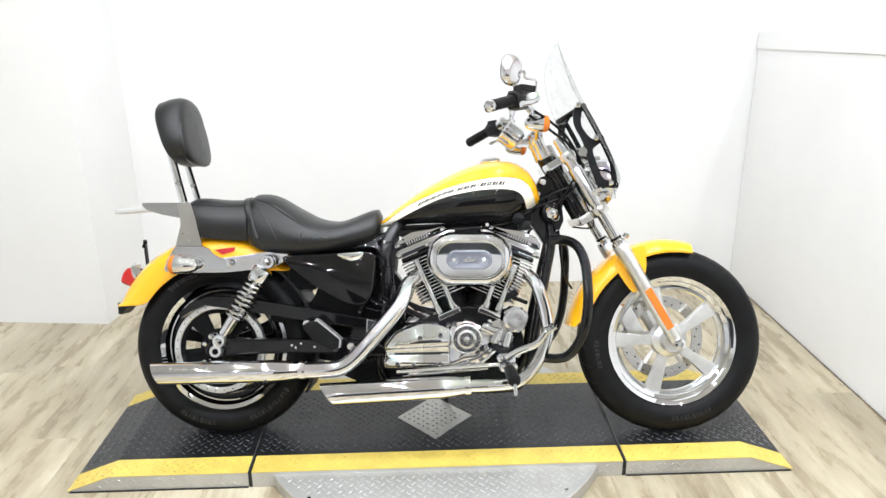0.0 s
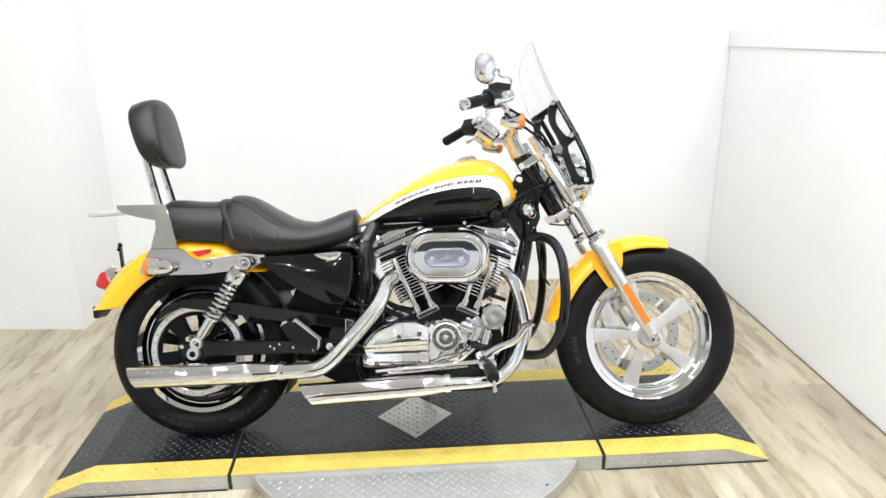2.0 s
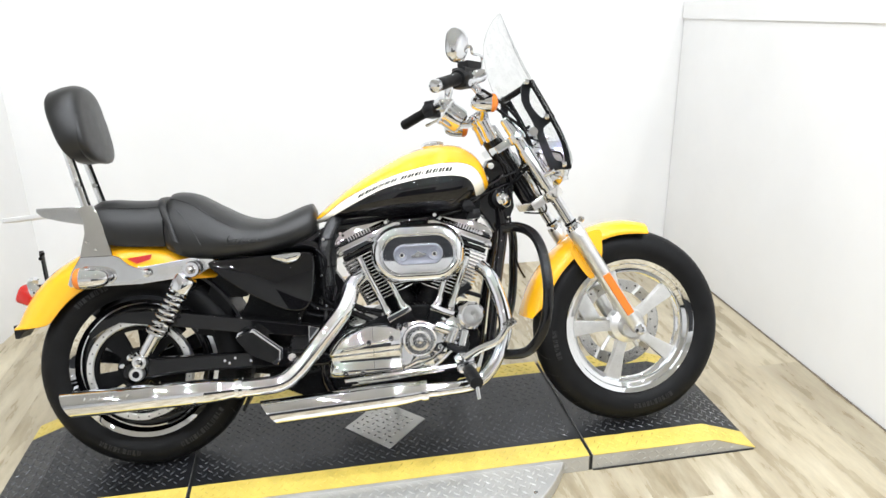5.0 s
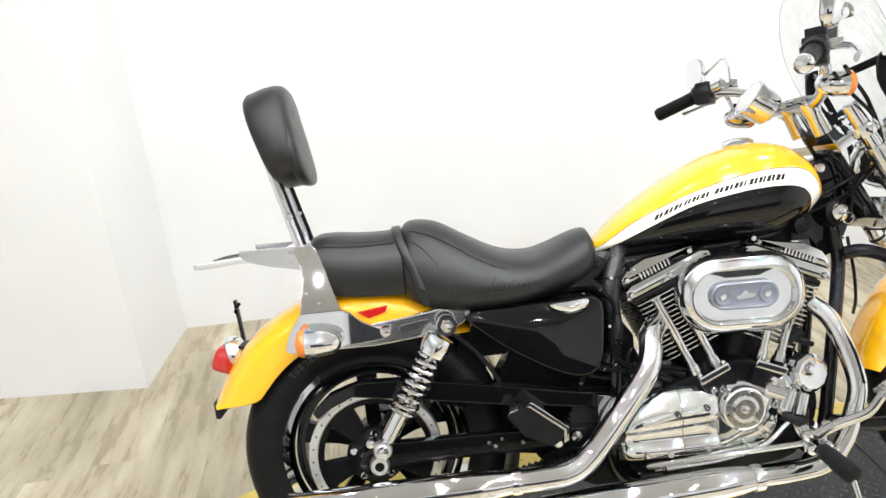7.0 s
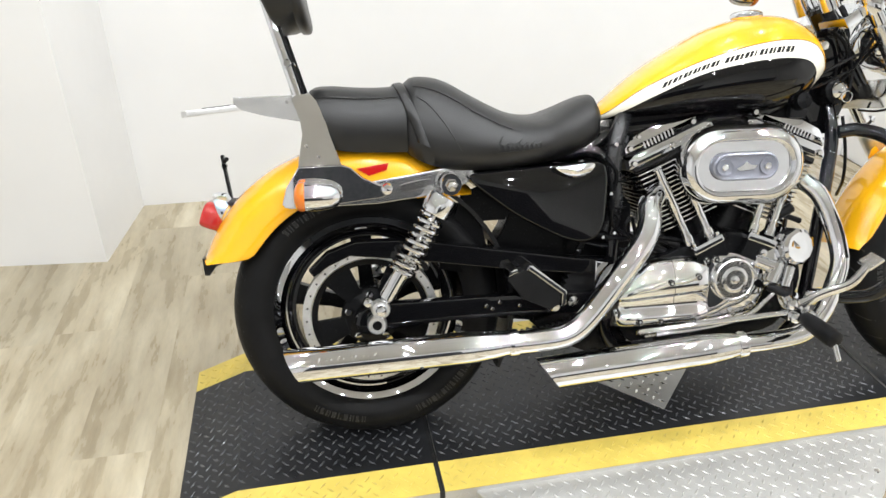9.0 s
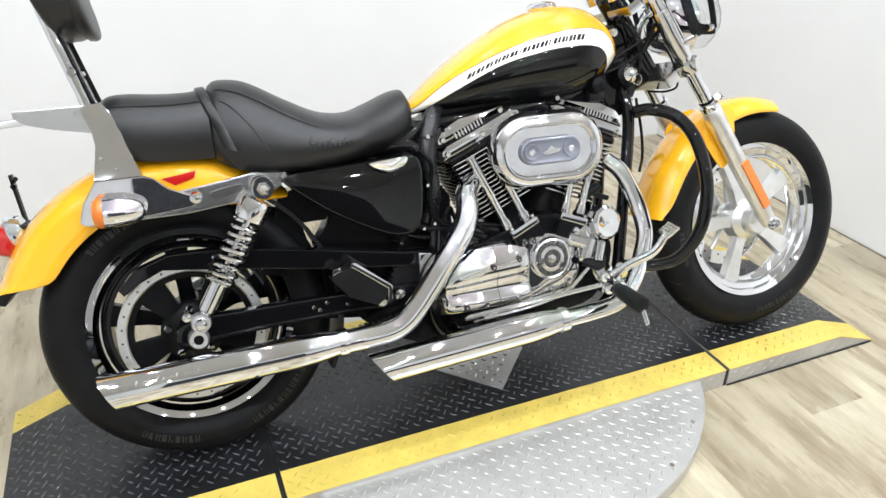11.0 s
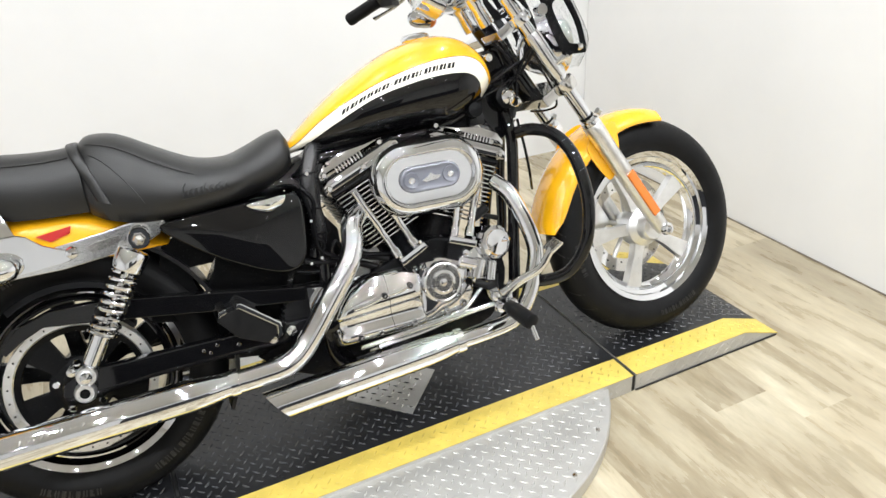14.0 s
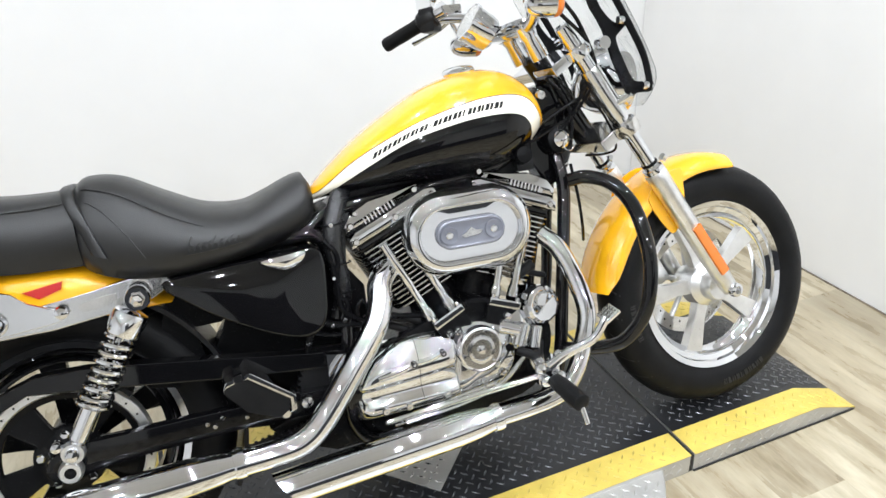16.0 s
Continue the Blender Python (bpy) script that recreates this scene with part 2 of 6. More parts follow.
def ball(bm, c, rx, ry=None, rz=None, seg=16):
    ry, rz = ry or rx, rz or rx
    m = Matrix.Translation(c) @ Matrix.Diagonal((rx, ry, rz, 1))
    bmesh.ops.create_uvsphere(bm, u_segments=seg, v_segments=max(8, seg // 2 + 2), radius=1, matrix=m)
    return bm


def block(bm, lo, hi, bevel=0.004, m=None):
    """A box with eased edges."""
    b = bmesh.new()
    size = [h - l for l, h in zip(lo, hi)]
    mid = [(h + l) / 2 for l, h in zip(lo, hi)]
    bmesh.ops.create_cube(b, size=1, matrix=Matrix.Translation(mid) @ Matrix.Diagonal((*size, 1)))
    if bevel:
        bmesh.ops.bevel(b, geom=b.edges[:], offset=min(bevel, 0.45 * min(size)), segments=2, affect="EDGES", profile=0.7)
    return merge(bm, b, m)


def merge(bm, b, m=None):
    if m is not None:
        b.transform(m)
    me = bpy.data.meshes.new("tmp")
    b.to_mesh(me)
    b.free()
    bm.from_mesh(me)
    bpy.data.meshes.remove(me)
    return bm


def plate(bm, outline, y0, y1, bevel=0.002, m=None):
    """A flat plate: an outline of (x, z) points, from y0 to y1, with eased edges."""
    b = bmesh.new()
    vs = [b.verts.new((x, y0, z)) for x, z in outline]
    f = b.faces.new(vs)
    r = bmesh.ops.extrude_face_region(b, geom=[f])
    bmesh.ops.translate(b, verts=[v for v in r["geom"] if isinstance(v, bmesh.types.BMVert)], vec=(0, y1 - y0, 0))
    if bevel:
        rim = [e for e in b.edges if len({round(v.co.y, 5) for v in e.verts}) == 1]
        bmesh.ops.bevel(b, geom=rim, offset=bevel, segments=2, affect="EDGES", profile=0.7)
    return merge(bm, b, m)


def dome(bm, outline, y0, y1, rise, n=7):
    """A cover with a swollen face: an outline of (x, z) points from y0 to y1, bulging on by rise."""
    cx, cz = sum(p[0] for p in outline) / len(outline), sum(p[1] for p in outline) / len(outline)
    sgn = 1 if y1 > y0 else -1
    rings = [[(x, y0, z) for x, z in outline], [(x, y1 - sgn * 0.004, z) for x, z in outline]]
    for k in [0.995, 0.985, 0.96] + [0.92 * (1 - j / n) + 0.02 for j in range(n)]:
        y = y1 + sgn * (rise * (1 - k * k) - 0.004 * max(0.0, (k - 0.96) / 0.04) ** 2)
        rings.append([(cx + (x - cx) * k, y, cz + (z - cz) * k) for x, z in outline])
    return skin(bm, rings)


def smooth_outline(points, steps=6):
    """A closed rounded outline through (x, z) points."""
    p = [Vector((x, 0, z)) for x, z in points]
    n = len(p)
    out = []
    for i in range(n):
        a, b, c, d = p[i - 1], p[i], p[(i + 1) % n], p[(i + 2) % n]
        for k in range(steps):
            t = k / steps
            q = 0.5 * ((2 * b) + (c - a) * t + (2 * a - 5 * b + 4 * c - d) * t * t + (3 * b - a - 3 * c + d) * t ** 3)
            out.append((q.x, q.z))
    return out


def prism(bm, outline, z0, z1):
    """An upright wall piece over an (x, y) outline."""
    lo = [bm.verts.new((x, y, z0)) for x, y in outline]
    hi = [bm.verts.new((x, y, z1)) for x, y in outline]
    n = len(outline)
    bm.faces.new(lo)
    bm.faces.new(hi)
    for i in range(n):
        bm.faces.new((lo[i], lo[(i + 1) % n], hi[(i + 1) % n], hi[i]))
    return bm


# ---- the room ----
def setting(name, bm, material, label, category):
    ob = part(name, bm, material, None, label, smooth=0)
    return tagged(ob, label, category, "", "structure")


setting("wall_north", prism(bmesh.new(), [(-0.84, 1.418), (4.2, 1.360), (4.2, 1.55), (-0.84, 1.69)], -0.02, CEIL), wall_paint, "smooth white painted wall behind the motorcycle", "wall")
setting("wall_west", prism(bmesh.new(), [(-0.856, 0.962), (-0.803, 1.414), (-0.84, 1.69), (-3.2, 1.69), (-3.2, 1.20)], -0.02, CEIL), wall_paint, "white painted wall stepping forward into the room", "wall")
def sloped(outline, z0, z1):
    """An upright piece whose top and foot heights follow y."""
    bm = prism(bmesh.new(), outline, 0.0, 1.0)
    for v in bm.verts:
        v.co.z = z0(v.co.y) if v.co.z < 0.5 else z1(v.co.y)
    return bm


cap_foot = lambda y: 1.240 + 0.040 * (1.39 - y)
setting("wall_east", sloped([(2.368, -1.4), (2.396, 1.376), (2.50, 1.376), (2.50, -1.4)], lambda y: -0.02, cap_foot), wall_paint, "white painted half-height partition wall beside the wheel", "wall")
setting("trim", sloped([(2.360, -1.4), (2.388, 1.375), (2.512, 1.375), (2.512, -1.4)], cap_foot, lambda y: cap_foot(y) + 0.080), wall_paint, "white painted cap along the partition top", "trim")
setting("baseboard", prism(bmesh.new(), [(2.359, -1.4), (2.387, 1.37), (2.394, 1.37), (2.366, -1.4)], -0.006, 0.0022), joint_brown, "thin dark joint strip along the partition foot", "baseboard")
setting("wall_far_east", prism(bmesh.new(), [(4.2, -6.0), (4.2, 1.55), (4.35, 1.55), (4.35, -6.0)], -0.02, CEIL), wall_paint, "plain wall past the partition", "wall")
setting("wall_far_west", prism(bmesh.new(), [(-3.2, -6.0), (-3.2, 1.27), (-3.35, 1.27), (-3.35, -6.0)], -0.02, CEIL), rear_paint, "plain grey wall closing the showroom", "wall")
setting("wall_south", prism(bmesh.new(), [(-3.35, -6.0), (4.35, -6.0), (4.35, -6.15), (-3.35, -6.15)], -0.02, CEIL), rear_paint, "plain grey wall closing the showroom", "wall")
# two unseen dark sheets, added so chrome and gloss black reflect something dark
setting("wall_south_dark", prism(bmesh.new(), [(-0.90, -5.98), (1.05, -5.98), (1.05, -6.0), (-0.90, -6.0)], -0.02, 2.10), reflected_dark, "unseen dark area added on the rear wall for chrome reflections", "wall")
setting("wall_south_dark_low", prism(bmesh.new(), [(1.05, -5.98), (4.2, -5.98), (4.2, -6.0), (1.05, -6.0)], -0.02, 0.95), reflected_dark, "unseen low dark strip added on the rear wall for reflections", "wall")
setting("ceiling", prism(bmesh.new(), [(-3.4, -6.2), (4.4, -6.2), (4.4, 1.75), (-3.4, 1.75)], CEIL, CEIL + 0.1), ceiling_paint, "plain pale grey ceiling", "ceiling")
floor = setting("floor", prism(bmesh.new(), [(-3.4, -6.2), (4.4, -6.2), (4.4, 1.75), (-3.4, 1.75)], -0.10, -0.006), oak, "limed oak plank floor", "floor")


# ---- turntable stand ----
DECK = 0.055
FRONT, BACK = -0.345, 0.250
stand = new("display_stand")
tagged(stand, "low dark tread-plate display stand with yellow edges on a round turntable", "display stand")


def lug(bm, x, y, zf, angle, length=0.0225, width=0.0064, high=0.0022):
    """One raised lens of the tread plate."""
    c, s = math.cos(angle), math.sin(angle)

    def at(u, v, h):
        px, py = x + c * u - s * v, y + s * u + c * v
        return bm.verts.new((px, py, zf(px) + h))
    e0, e1 = at(-length / 2, 0, 0), at(length / 2, 0, 0)
    a, b = at(0, -width / 2, 0), at(0, width / 2, 0)
    t0, t1 = at(-length * 0.28, 0, high), at(length * 0.28, 0, high)
    for f in ((e0, a, t0), (e0, t0, b), (a, e1, t1), (b, t1, e1), (a, t1, t0), (b, t0, t1)):
        bm.faces.new(f)


def tread(inside, zf, x0, x1, y0, y1, pitch=0.0232):
    """Tread-plate lenses: columns that lean one way and the other, half a step apart."""
    bm = bmesh.new()
    step, rise = pitch / math.sqrt(2), pitch * math.sqrt(2)
    for i in range(int(x0 / step) - 1, int(x1 / step) + 2):
        for j in range(int(y0 / rise) - 2, int(y1 / rise) + 2):
            x, y = i * step, (j + 0.5 * (i % 2)) * rise
            if inside(x, y):
                lug(bm, x, y, zf, radians(45 if i % 2 else -45) + 0.06)
    return bm


def deck_section(name, profile, label):
    """A box section with its profile in x and z; dark top, yellow strips front and back."""
    body = bmesh.new()
    plate(body, profile, FRONT, BACK, 0.002)
    section = part(name, body, tread_silver, stand, label, 30)
    line = sorted({(x, z) for x, z in profile if z > 0.003})

    def zf(x):
        for (xa, za), (xb, zb) in zip(line, line[1:]):
            if xa <= x <= xb:
                return za + (zb - za) * (x - xa) / (xb - xa)
        return line[0][1] if x < line[0][0] else line[-1][1]

    def sheet(ya, yb, lift):
        bm = bmesh.new()
        rows = []
        for y in (ya, yb):
            rows.append([(x, y, z + lift) for x, z in line])
        skin(bm, rows, False, False)
        low = [[(x, y, z + 0.0002) for x, z in line] for y in (ya, yb)]
        skin(bm, [rows[0], low[0]], False, False)
        skin(bm, [rows[1], low[1]], False, False)
        bmesh.ops.remove_doubles(bm, verts=bm.verts, dist=0.00005)
        return bm
    x0, x1 = line[0][0], line[-1][0]
    part("panel", sheet(FRONT + 0.088, BACK - 0.084, 0.0022), tread_dark, section, "dark coated tread panel", 20)
    part("border", sheet(FRONT - 0.001, FRONT + 0.088, 0.0024), tread_yellow, section, "worn yellow edge strip", 20)
    part("border", sheet(BACK - 0.084, BACK + 0.001, 0.0024), tread_yellow, section, "worn yellow edge strip", 20)
    lift = lambda x: zf(x) + 0.0022
    part("tread", tread(lambda x, y: x0 + 0.012 < x < x1 - 0.012 and FRONT + 0.10 < y < BACK - 0.095, lift, x0, x1, FRONT, BACK), tread_glint, section, "", 0, "stuff")
    part("tread", tread(lambda x, y: x0 + 0.012 < x < x1 - 0.012 and (FRONT + 0.012 < y < FRONT + 0.078 or BACK - 0.075 < y < BACK - 0.012), lift, x0, x1, FRONT, BACK), yellow_worn, section, "", 0, "stuff")
    return section


def side_tread(x0, x1, top, name_of):
    """Raised lenses on the upright front face of a section."""
    bm = bmesh.new()
    pitch = 0.0215
    for i in range(int(x0 / pitch) - 1, int(x1 / pitch) + 2):
        for j in range(1, 3):
            x, z = i * pitch, j * pitch - 0.005
            if not (x0 + 0.012 < x < x1 - 0.012 and z < top(x) - 0.012):
                continue
            a = radians(45 if (i + j) % 2 else -45)
            c, s = math.cos(a), math.sin(a)
            at = lambda u, v, h: bm.verts.new((x + c * u - s * v, FRONT - h, z + s * u + c * v))
            e0, e1, p, q = at(-0.0105, 0, 0), at(0.0105, 0, 0), at(0, -0.0034, 0), at(0, 0.0034, 0)
            t0, t1 = at(-0.006, 0, 0.0014), at(0.006, 0, 0.0014)
            for f in ((e0, p, t0), (e0, t0, q), (p, e1, t1), (q, t1, e1), (p, t1, t0), (q, t0, t1)):
                bm.faces.new(f)
    return part("tread", bm, tread_silver, name_of, "", 0, "stuff")


deck_a = deck_section("deck_section", [(-0.472, 0.0), (-0.472, 0.004), (-0.335, DECK), (0.106, DECK), (0.106, 0.0)], "rear deck section with a short ramp")
deck_b = deck_section("deck_section", [(0.118, 0.0), (0.118, DECK), (1.322, DECK), (1.322, 0.0)], "middle deck section over the turntable")
deck_c = deck_section("deck_section", [(1.334, 0.0), (1.334, DECK), (1.745, DECK), (1.892, 0.004), (1.892, 0.0)], "front deck section with a short ramp")
side_tread(-0.472, 0.106, lambda x: DECK if x > -0.335 else 0.004 + (x + 0.472) * 0.372, deck_a)
side_tread(0.118, 1.322, lambda x: DECK if x < 0.20 or x > 1.23 else 0.0, deck_b)
side_tread(1.334, 1.892, lambda x: DECK if x < 1.745 else 0.055 - (x - 1.745) * 0.347, deck_c)
for gx in (0.112, 1.328):
    part("seal", block(bmesh.new(), (gx - 0.0055, FRONT + 0.002, 0.0), (gx + 0.0055, BACK - 0.002, DECK - 0.004), 0.001), seal_black, stand)
for xa, xb in ((-0.465, 0.104), (1.336, 1.885)):
    part("seal", block(bmesh.new(), (xa, FRONT - 0.0035, 0.0), (xb, FRONT + 0.001, 0.0045), 0.0008), seal_black, stand, "black strip under the deck edge")
DISC = (0.714, -0.050, 0.602)
disc = part("turntable_disc", lathe(bmesh.new(), [(0.0, 0.0), (DISC[2] - 0.002, 0.0), (DISC[2], 0.002), (DISC[2], 0.041), (DISC[2] - 0.003, 0.044), (0.0, 0.044)], (DISC[0], DISC[1], 0.0), (0, 0, 1), 120), tread_silver, stand, "bright aluminium tread-plate disc", 30)
part("tread", tread(lambda x, y: (x - DISC[0]) ** 2 + (y - DISC[1]) ** 2 < 0.585 ** 2 and y < FRONT - 0.006, lambda x: 0.044, 0.1, 1.33, -0.67, FRONT), tread_silver, disc, "", 0, "stuff")
for k in range(8):
    a = radians(-90 - 61 + 17.5 * k)
    part("disc_screw", lathe(bmesh.new(), [(0.0, 0.0), (0.007, 0.0), (0.006, 0.0022), (0.0, 0.0026)], (DISC[0] + 0.575 * math.cos(a), DISC[1] + 0.575 * math.sin(a), 0.044), (0, 0, 1), 12), worn_chrome, disc)
dia = bmesh.new()
dv = [(DISC[0] - 0.134, DISC[1]), (DISC[0], DISC[1] - 0.141), (DISC[0] + 0.134, DISC[1]), (DISC[0], DISC[1] + 0.141)]
prism(dia, dv, DECK + 0.0005, DECK + 0.0055)
hatch = part("hatch_plate", dia, tread_silver, stand, "bright diamond-shaped tread plate", 20)
# hatch lugs given a brighter metal than the plate to stand in for glints
part("tread", tread(lambda x, y: abs(x - DISC[0]) / 0.134 + abs(y - DISC[1]) / 0.141 < 0.87, lambda x: DECK + 0.0055, DISC[0] - 0.14, DISC[0] + 0.14, DISC[1] - 0.15, DISC[1] + 0.15), worn_chrome, hatch, "", 0, "stuff")


# ---- the motorcycle, leaning on its side stand; x ahead, y to its left ----
bike = new("motorcycle")
bike.matrix_world = pose(-0.006, -0.110, 0.0575, -17.0, 0, -2.9)
tagged(bike, "yellow, black and cream cruiser motorcycle leaning on its side stand", "motorcycle")
RAKE = radians(30.5)
HEAD = Vector((1.222, 0.0, 0.756))
STEER = Matrix.Translation(HEAD) @ Matrix.Rotation(radians(3.0), 4, Vector((-math.sin(RAKE), 0, math.cos(RAKE)))) @ Matrix.Translation(-HEAD)


def fpart(name, bm, material, parent=bike, label="", smooth=38.0, kind=""):
    """A part that turns with the handlebar."""
    bm.transform(STEER)
    return part(name, bm, material, parent, label, smooth, kind)


def arc(a0, a1, n):
    return [radians(a0 + (a1 - a0) * k / (n - 1)) for k in range(n)]


def tyre_mesh(c, radius, half, bead):
    prof = [(bead, half * 0.62), (bead + 0.012, half * 0.78), (bead + 0.03, half * 0.95), (bead + 0.052, half), (radius - 0.035, half * 0.93),
            (radius - 0.019, half * 0.78), (radius - 0.008, half * 0.52), (radius - 0.002, half * 0.25), (radius, 0.0)]
    full = prof + [(r, -y) for r, y in reversed(prof[:-1])]
    return lathe(bmesh.new(), full + [(bead - 0.004, -half * 0.5), (bead - 0.004, half * 0.5)], c, (0, 1, 0), 96, True)


def tyre_grooves(c, radius, half, count):
    """Slanted tread cuts, as thin dark sipes proud of the rubber by a hair."""
    bm = bmesh.new()
    for k in range(count):
        for side in (-1, 1):
            a = 2 * math.pi * (k + (0.5 if side > 0 else 0)) / count
            pts = []
            for u in range(5):
                t = u / 4
                y = side * half * (0.22 + 0.62 * t)
                r = radius - 0.0004 - curve1([(0.0, 0.0), (0.25, 0.002), (0.52, 0.008), (0.78, 0.019), (0.93, 0.035)], abs(y) / half)
                aa = a + 0.09 * t
                pts.append((aa, y, r))
            rows = []
            for da in (-0.0075, 0.0075):
                rows.append([(c[0] + (r + 0.0006) * math.cos(aa + da), c[1] + y, c[2] + (r + 0.0006) * math.sin(aa + da)) for aa, y, r in pts])
            skin(bm, rows, False, False)
    return bm


def rim_mesh(c, lip, half):
    prof = [(lip, half), (lip + 0.002, half - 0.004), (lip - 0.006, half - 0.008), (lip - 0.008, half - 0.016), (lip - 0.018, half - 0.019),
            (lip - 0.021, half - 0.028), (lip - 0.033, 0.006), (lip - 0.033, -0.006), (lip - 0.021, -half + 0.028), (lip - 0.018, -half + 0.019),
            (lip - 0.008, -half + 0.016), (lip - 0.006, -half + 0.008), (lip + 0.002, -half + 0.004), (lip, -half), (lip - 0.004, -half + 0.002),
            (lip - 0.014, -half + 0.006), (lip - 0.017, -half + 0.014), (lip - 0.029, -half + 0.02), (lip - 0.032, -half + 0.03), (lip - 0.044, -0.007),
            (lip - 0.044, 0.007), (lip - 0.032, half - 0.03), (lip - 0.029, half - 0.02), (lip - 0.017, half - 0.014), (lip - 0.014, half - 0.006), (lip - 0.004, half - 0.002)]
    return lathe(bmesh.new(), prof, c, (0, 1, 0), 80, True)


def spoke_mesh(c, angle, r0, r1, w0, w1, thick, hollow=True):
    """A flat cast spoke that widens to the rim, with a raised face."""
    b = bmesh.new()
    outline = [(r0, -w0), (r0 + 0.35 * (r1 - r0), -w0 * 0.9), (r1, -w1), (r1, w1), (r0 + 0.35 * (r1 - r0), w0 * 0.9), (r0, w0)]
    plate(b, outline, -thick, thick, 0.004)
    b.transform(Matrix.Translation(c) @ Matrix.Rotation(-angle, 4, "Y"))
    return b


FW, FR = Vector((1.528, 0.0, 0.323)), 0.316
front_wheel = fpart("front_wheel", rim_mesh(FW, 0.219, 0.047), chrome, bike, "polished five-spoke alloy front wheel")
tyre_f = fpart("tyre", tyre_mesh(FW, FR, 0.058, 0.214), rubber, front_wheel, "black road tyre")
fpart("hub", lathe(bmesh.new(), [(0.012, -0.066), (0.034, -0.066), (0.040, -0.058), (0.040, -0.036), (0.058, -0.022), (0.060, 0.02), (0.04, 0.045), (0.04, 0.066), (0.012, 0.066)], FW), aluminium, front_wheel)
for k in range(5):
    fpart("spoke", spoke_mesh(FW, radians(36 + 72 * k), 0.045, 0.186, 0.018, 0.027, 0.014), aluminium, front_wheel)
rotor = lathe(bmesh.new(), [(0.146, 0.062), (0.147, 0.0645), (0.146, 0.067), (0.108, 0.067), (0.107, 0.0645), (0.108, 0.062)], FW, (0, 1, 0), 64, True)
disc_f = fpart("brake_disc", rotor, worn_chrome, front_wheel, "drilled steel brake disc")
holes = bmesh.new()
for k in range(30):
    a = 2 * math.pi * k / 30
    r = 0.118 + 0.009 * (k % 3)
    p = FW + Vector((r * math.cos(a), 0.0615, r * math.sin(a)))
    rod(holes, p, p + Vector((0, 0.0062, 0)), 0.0035, 8)
fpart("drill_holes", holes, satin_black, disc_f, "", 38, "stuff")
carrier = bmesh.new()
for k in range(5):
    a = radians(20 + 72 * k)
    rod(carrier, FW + Vector((0.03 * math.cos(a), 0.063, 0.03 * math.sin(a))), FW + Vector((0.112 * math.cos(a), 0.0635, 0.112 * math.sin(a))), 0.007, 8)
fpart("disc_carrier", carrier, aluminium, front_wheel)
cal = bmesh.new()
block(cal, (-0.06, 0.045, -0.028), (0.06, 0.095, 0.028), 0.012)
cal.transform(Matrix.Translation(FW + Vector((-0.118, 0, 0.062))) @ Matrix.Rotation(radians(62), 4, "Y"))
fpart("brake_caliper", cal, aluminium, bike, "silver front brake caliper")

RW, RR = Vector((0.0, 0.0, 0.312)), 0.312
rear_wheel = part("rear_wheel", rim_mesh(RW, 0.218, 0.052), chrome, bike, "black cast rear wheel with a bright lip")
part("tyre", tyre_mesh(RW, RR, 0.070, 0.213), rubber, rear_wheel, "black road tyre")
part("rim_band", lathe(bmesh.new(), [(0.197, -0.05), (0.199, -0.046), (0.186, -0.022), (0.178, -0.02), (0.170, -0.022), (0.170, 0.03), (0.188, 0.03), (0.19, -0.02), (0.196, -0.044)], RW, (0, 1, 0), 80, True), black_paint, rear_wheel, "gloss black inner rim")
part("hub", lathe(bmesh.new(), [(0.012, -0.075), (0.032, -0.075), (0.036, -0.06), (0.05, -0.04), (0.055, 0.04), (0.04, 0.07), (0.012, 0.07)], RW), satin_black, rear_wheel)
for k in range(5):
    part("spoke", spoke_mesh(RW, radians(22 + 72 * k), 0.045, 0.178, 0.018, 0.026, 0.014), satin_black, rear_wheel)
part("belt_pulley", lathe(bmesh.new(), [(0.150, -0.066), (0.152, -0.068), (0.152, -0.098), (0.150, -0.100), (0.135, -0.100), (0.132, -0.097), (0.132, -0.07), (0.135, -0.066)], RW, (0, 1, 0), 80, True), aluminium, rear_wheel, "silver drive belt pulley ring")
for k in range(5):
    part("pulley_spoke", spoke_mesh(RW + Vector((0, -0.086, 0)), radians(54 + 72 * k), 0.03, 0.134, 0.024, 0.036, 0.008), satin_black, rear_wheel)
part("pulley_boss", lathe(bmesh.new(), [(0.012, -0.102), (0.036, -0.102), (0.042, -0.096), (0.064, -0.093), (0.067, -0.088), (0.064, -0.079), (0.012, -0.07)], RW, (0, 1, 0), 48), satin_black, rear_wheel)
part("pulley_web", lathe(bmesh.new(), [(0.118, -0.090), (0.120, -0.094), (0.134, -0.096), (0.134, -0.076), (0.120, -0.078)], RW, (0, 1, 0), 64, True), satin_black, rear_wheel)
for k in range(5):
    a = radians(18 + 72 * k)
    p = RW + Vector((0.052 * math.cos(a), -0.094, 0.052 * math.sin(a)))
    part("pulley_bolt", rod(bmesh.new(), p, p + Vector((0, -0.012, 0)), 0.009, 6), chrome, rear_wheel)
rivets = bmesh.new()
for k in range(30):
    a = 2 * math.pi * k / 30
    p = RW + Vector((0.1425 * math.cos(a), -0.0995, 0.1425 * math.sin(a)))
    rod(rivets, p, p + Vector((0, -0.0015, 0)), 0.0022, 8)
part("rivets", rivets, satin_black, rear_wheel, "", 38, "stuff")


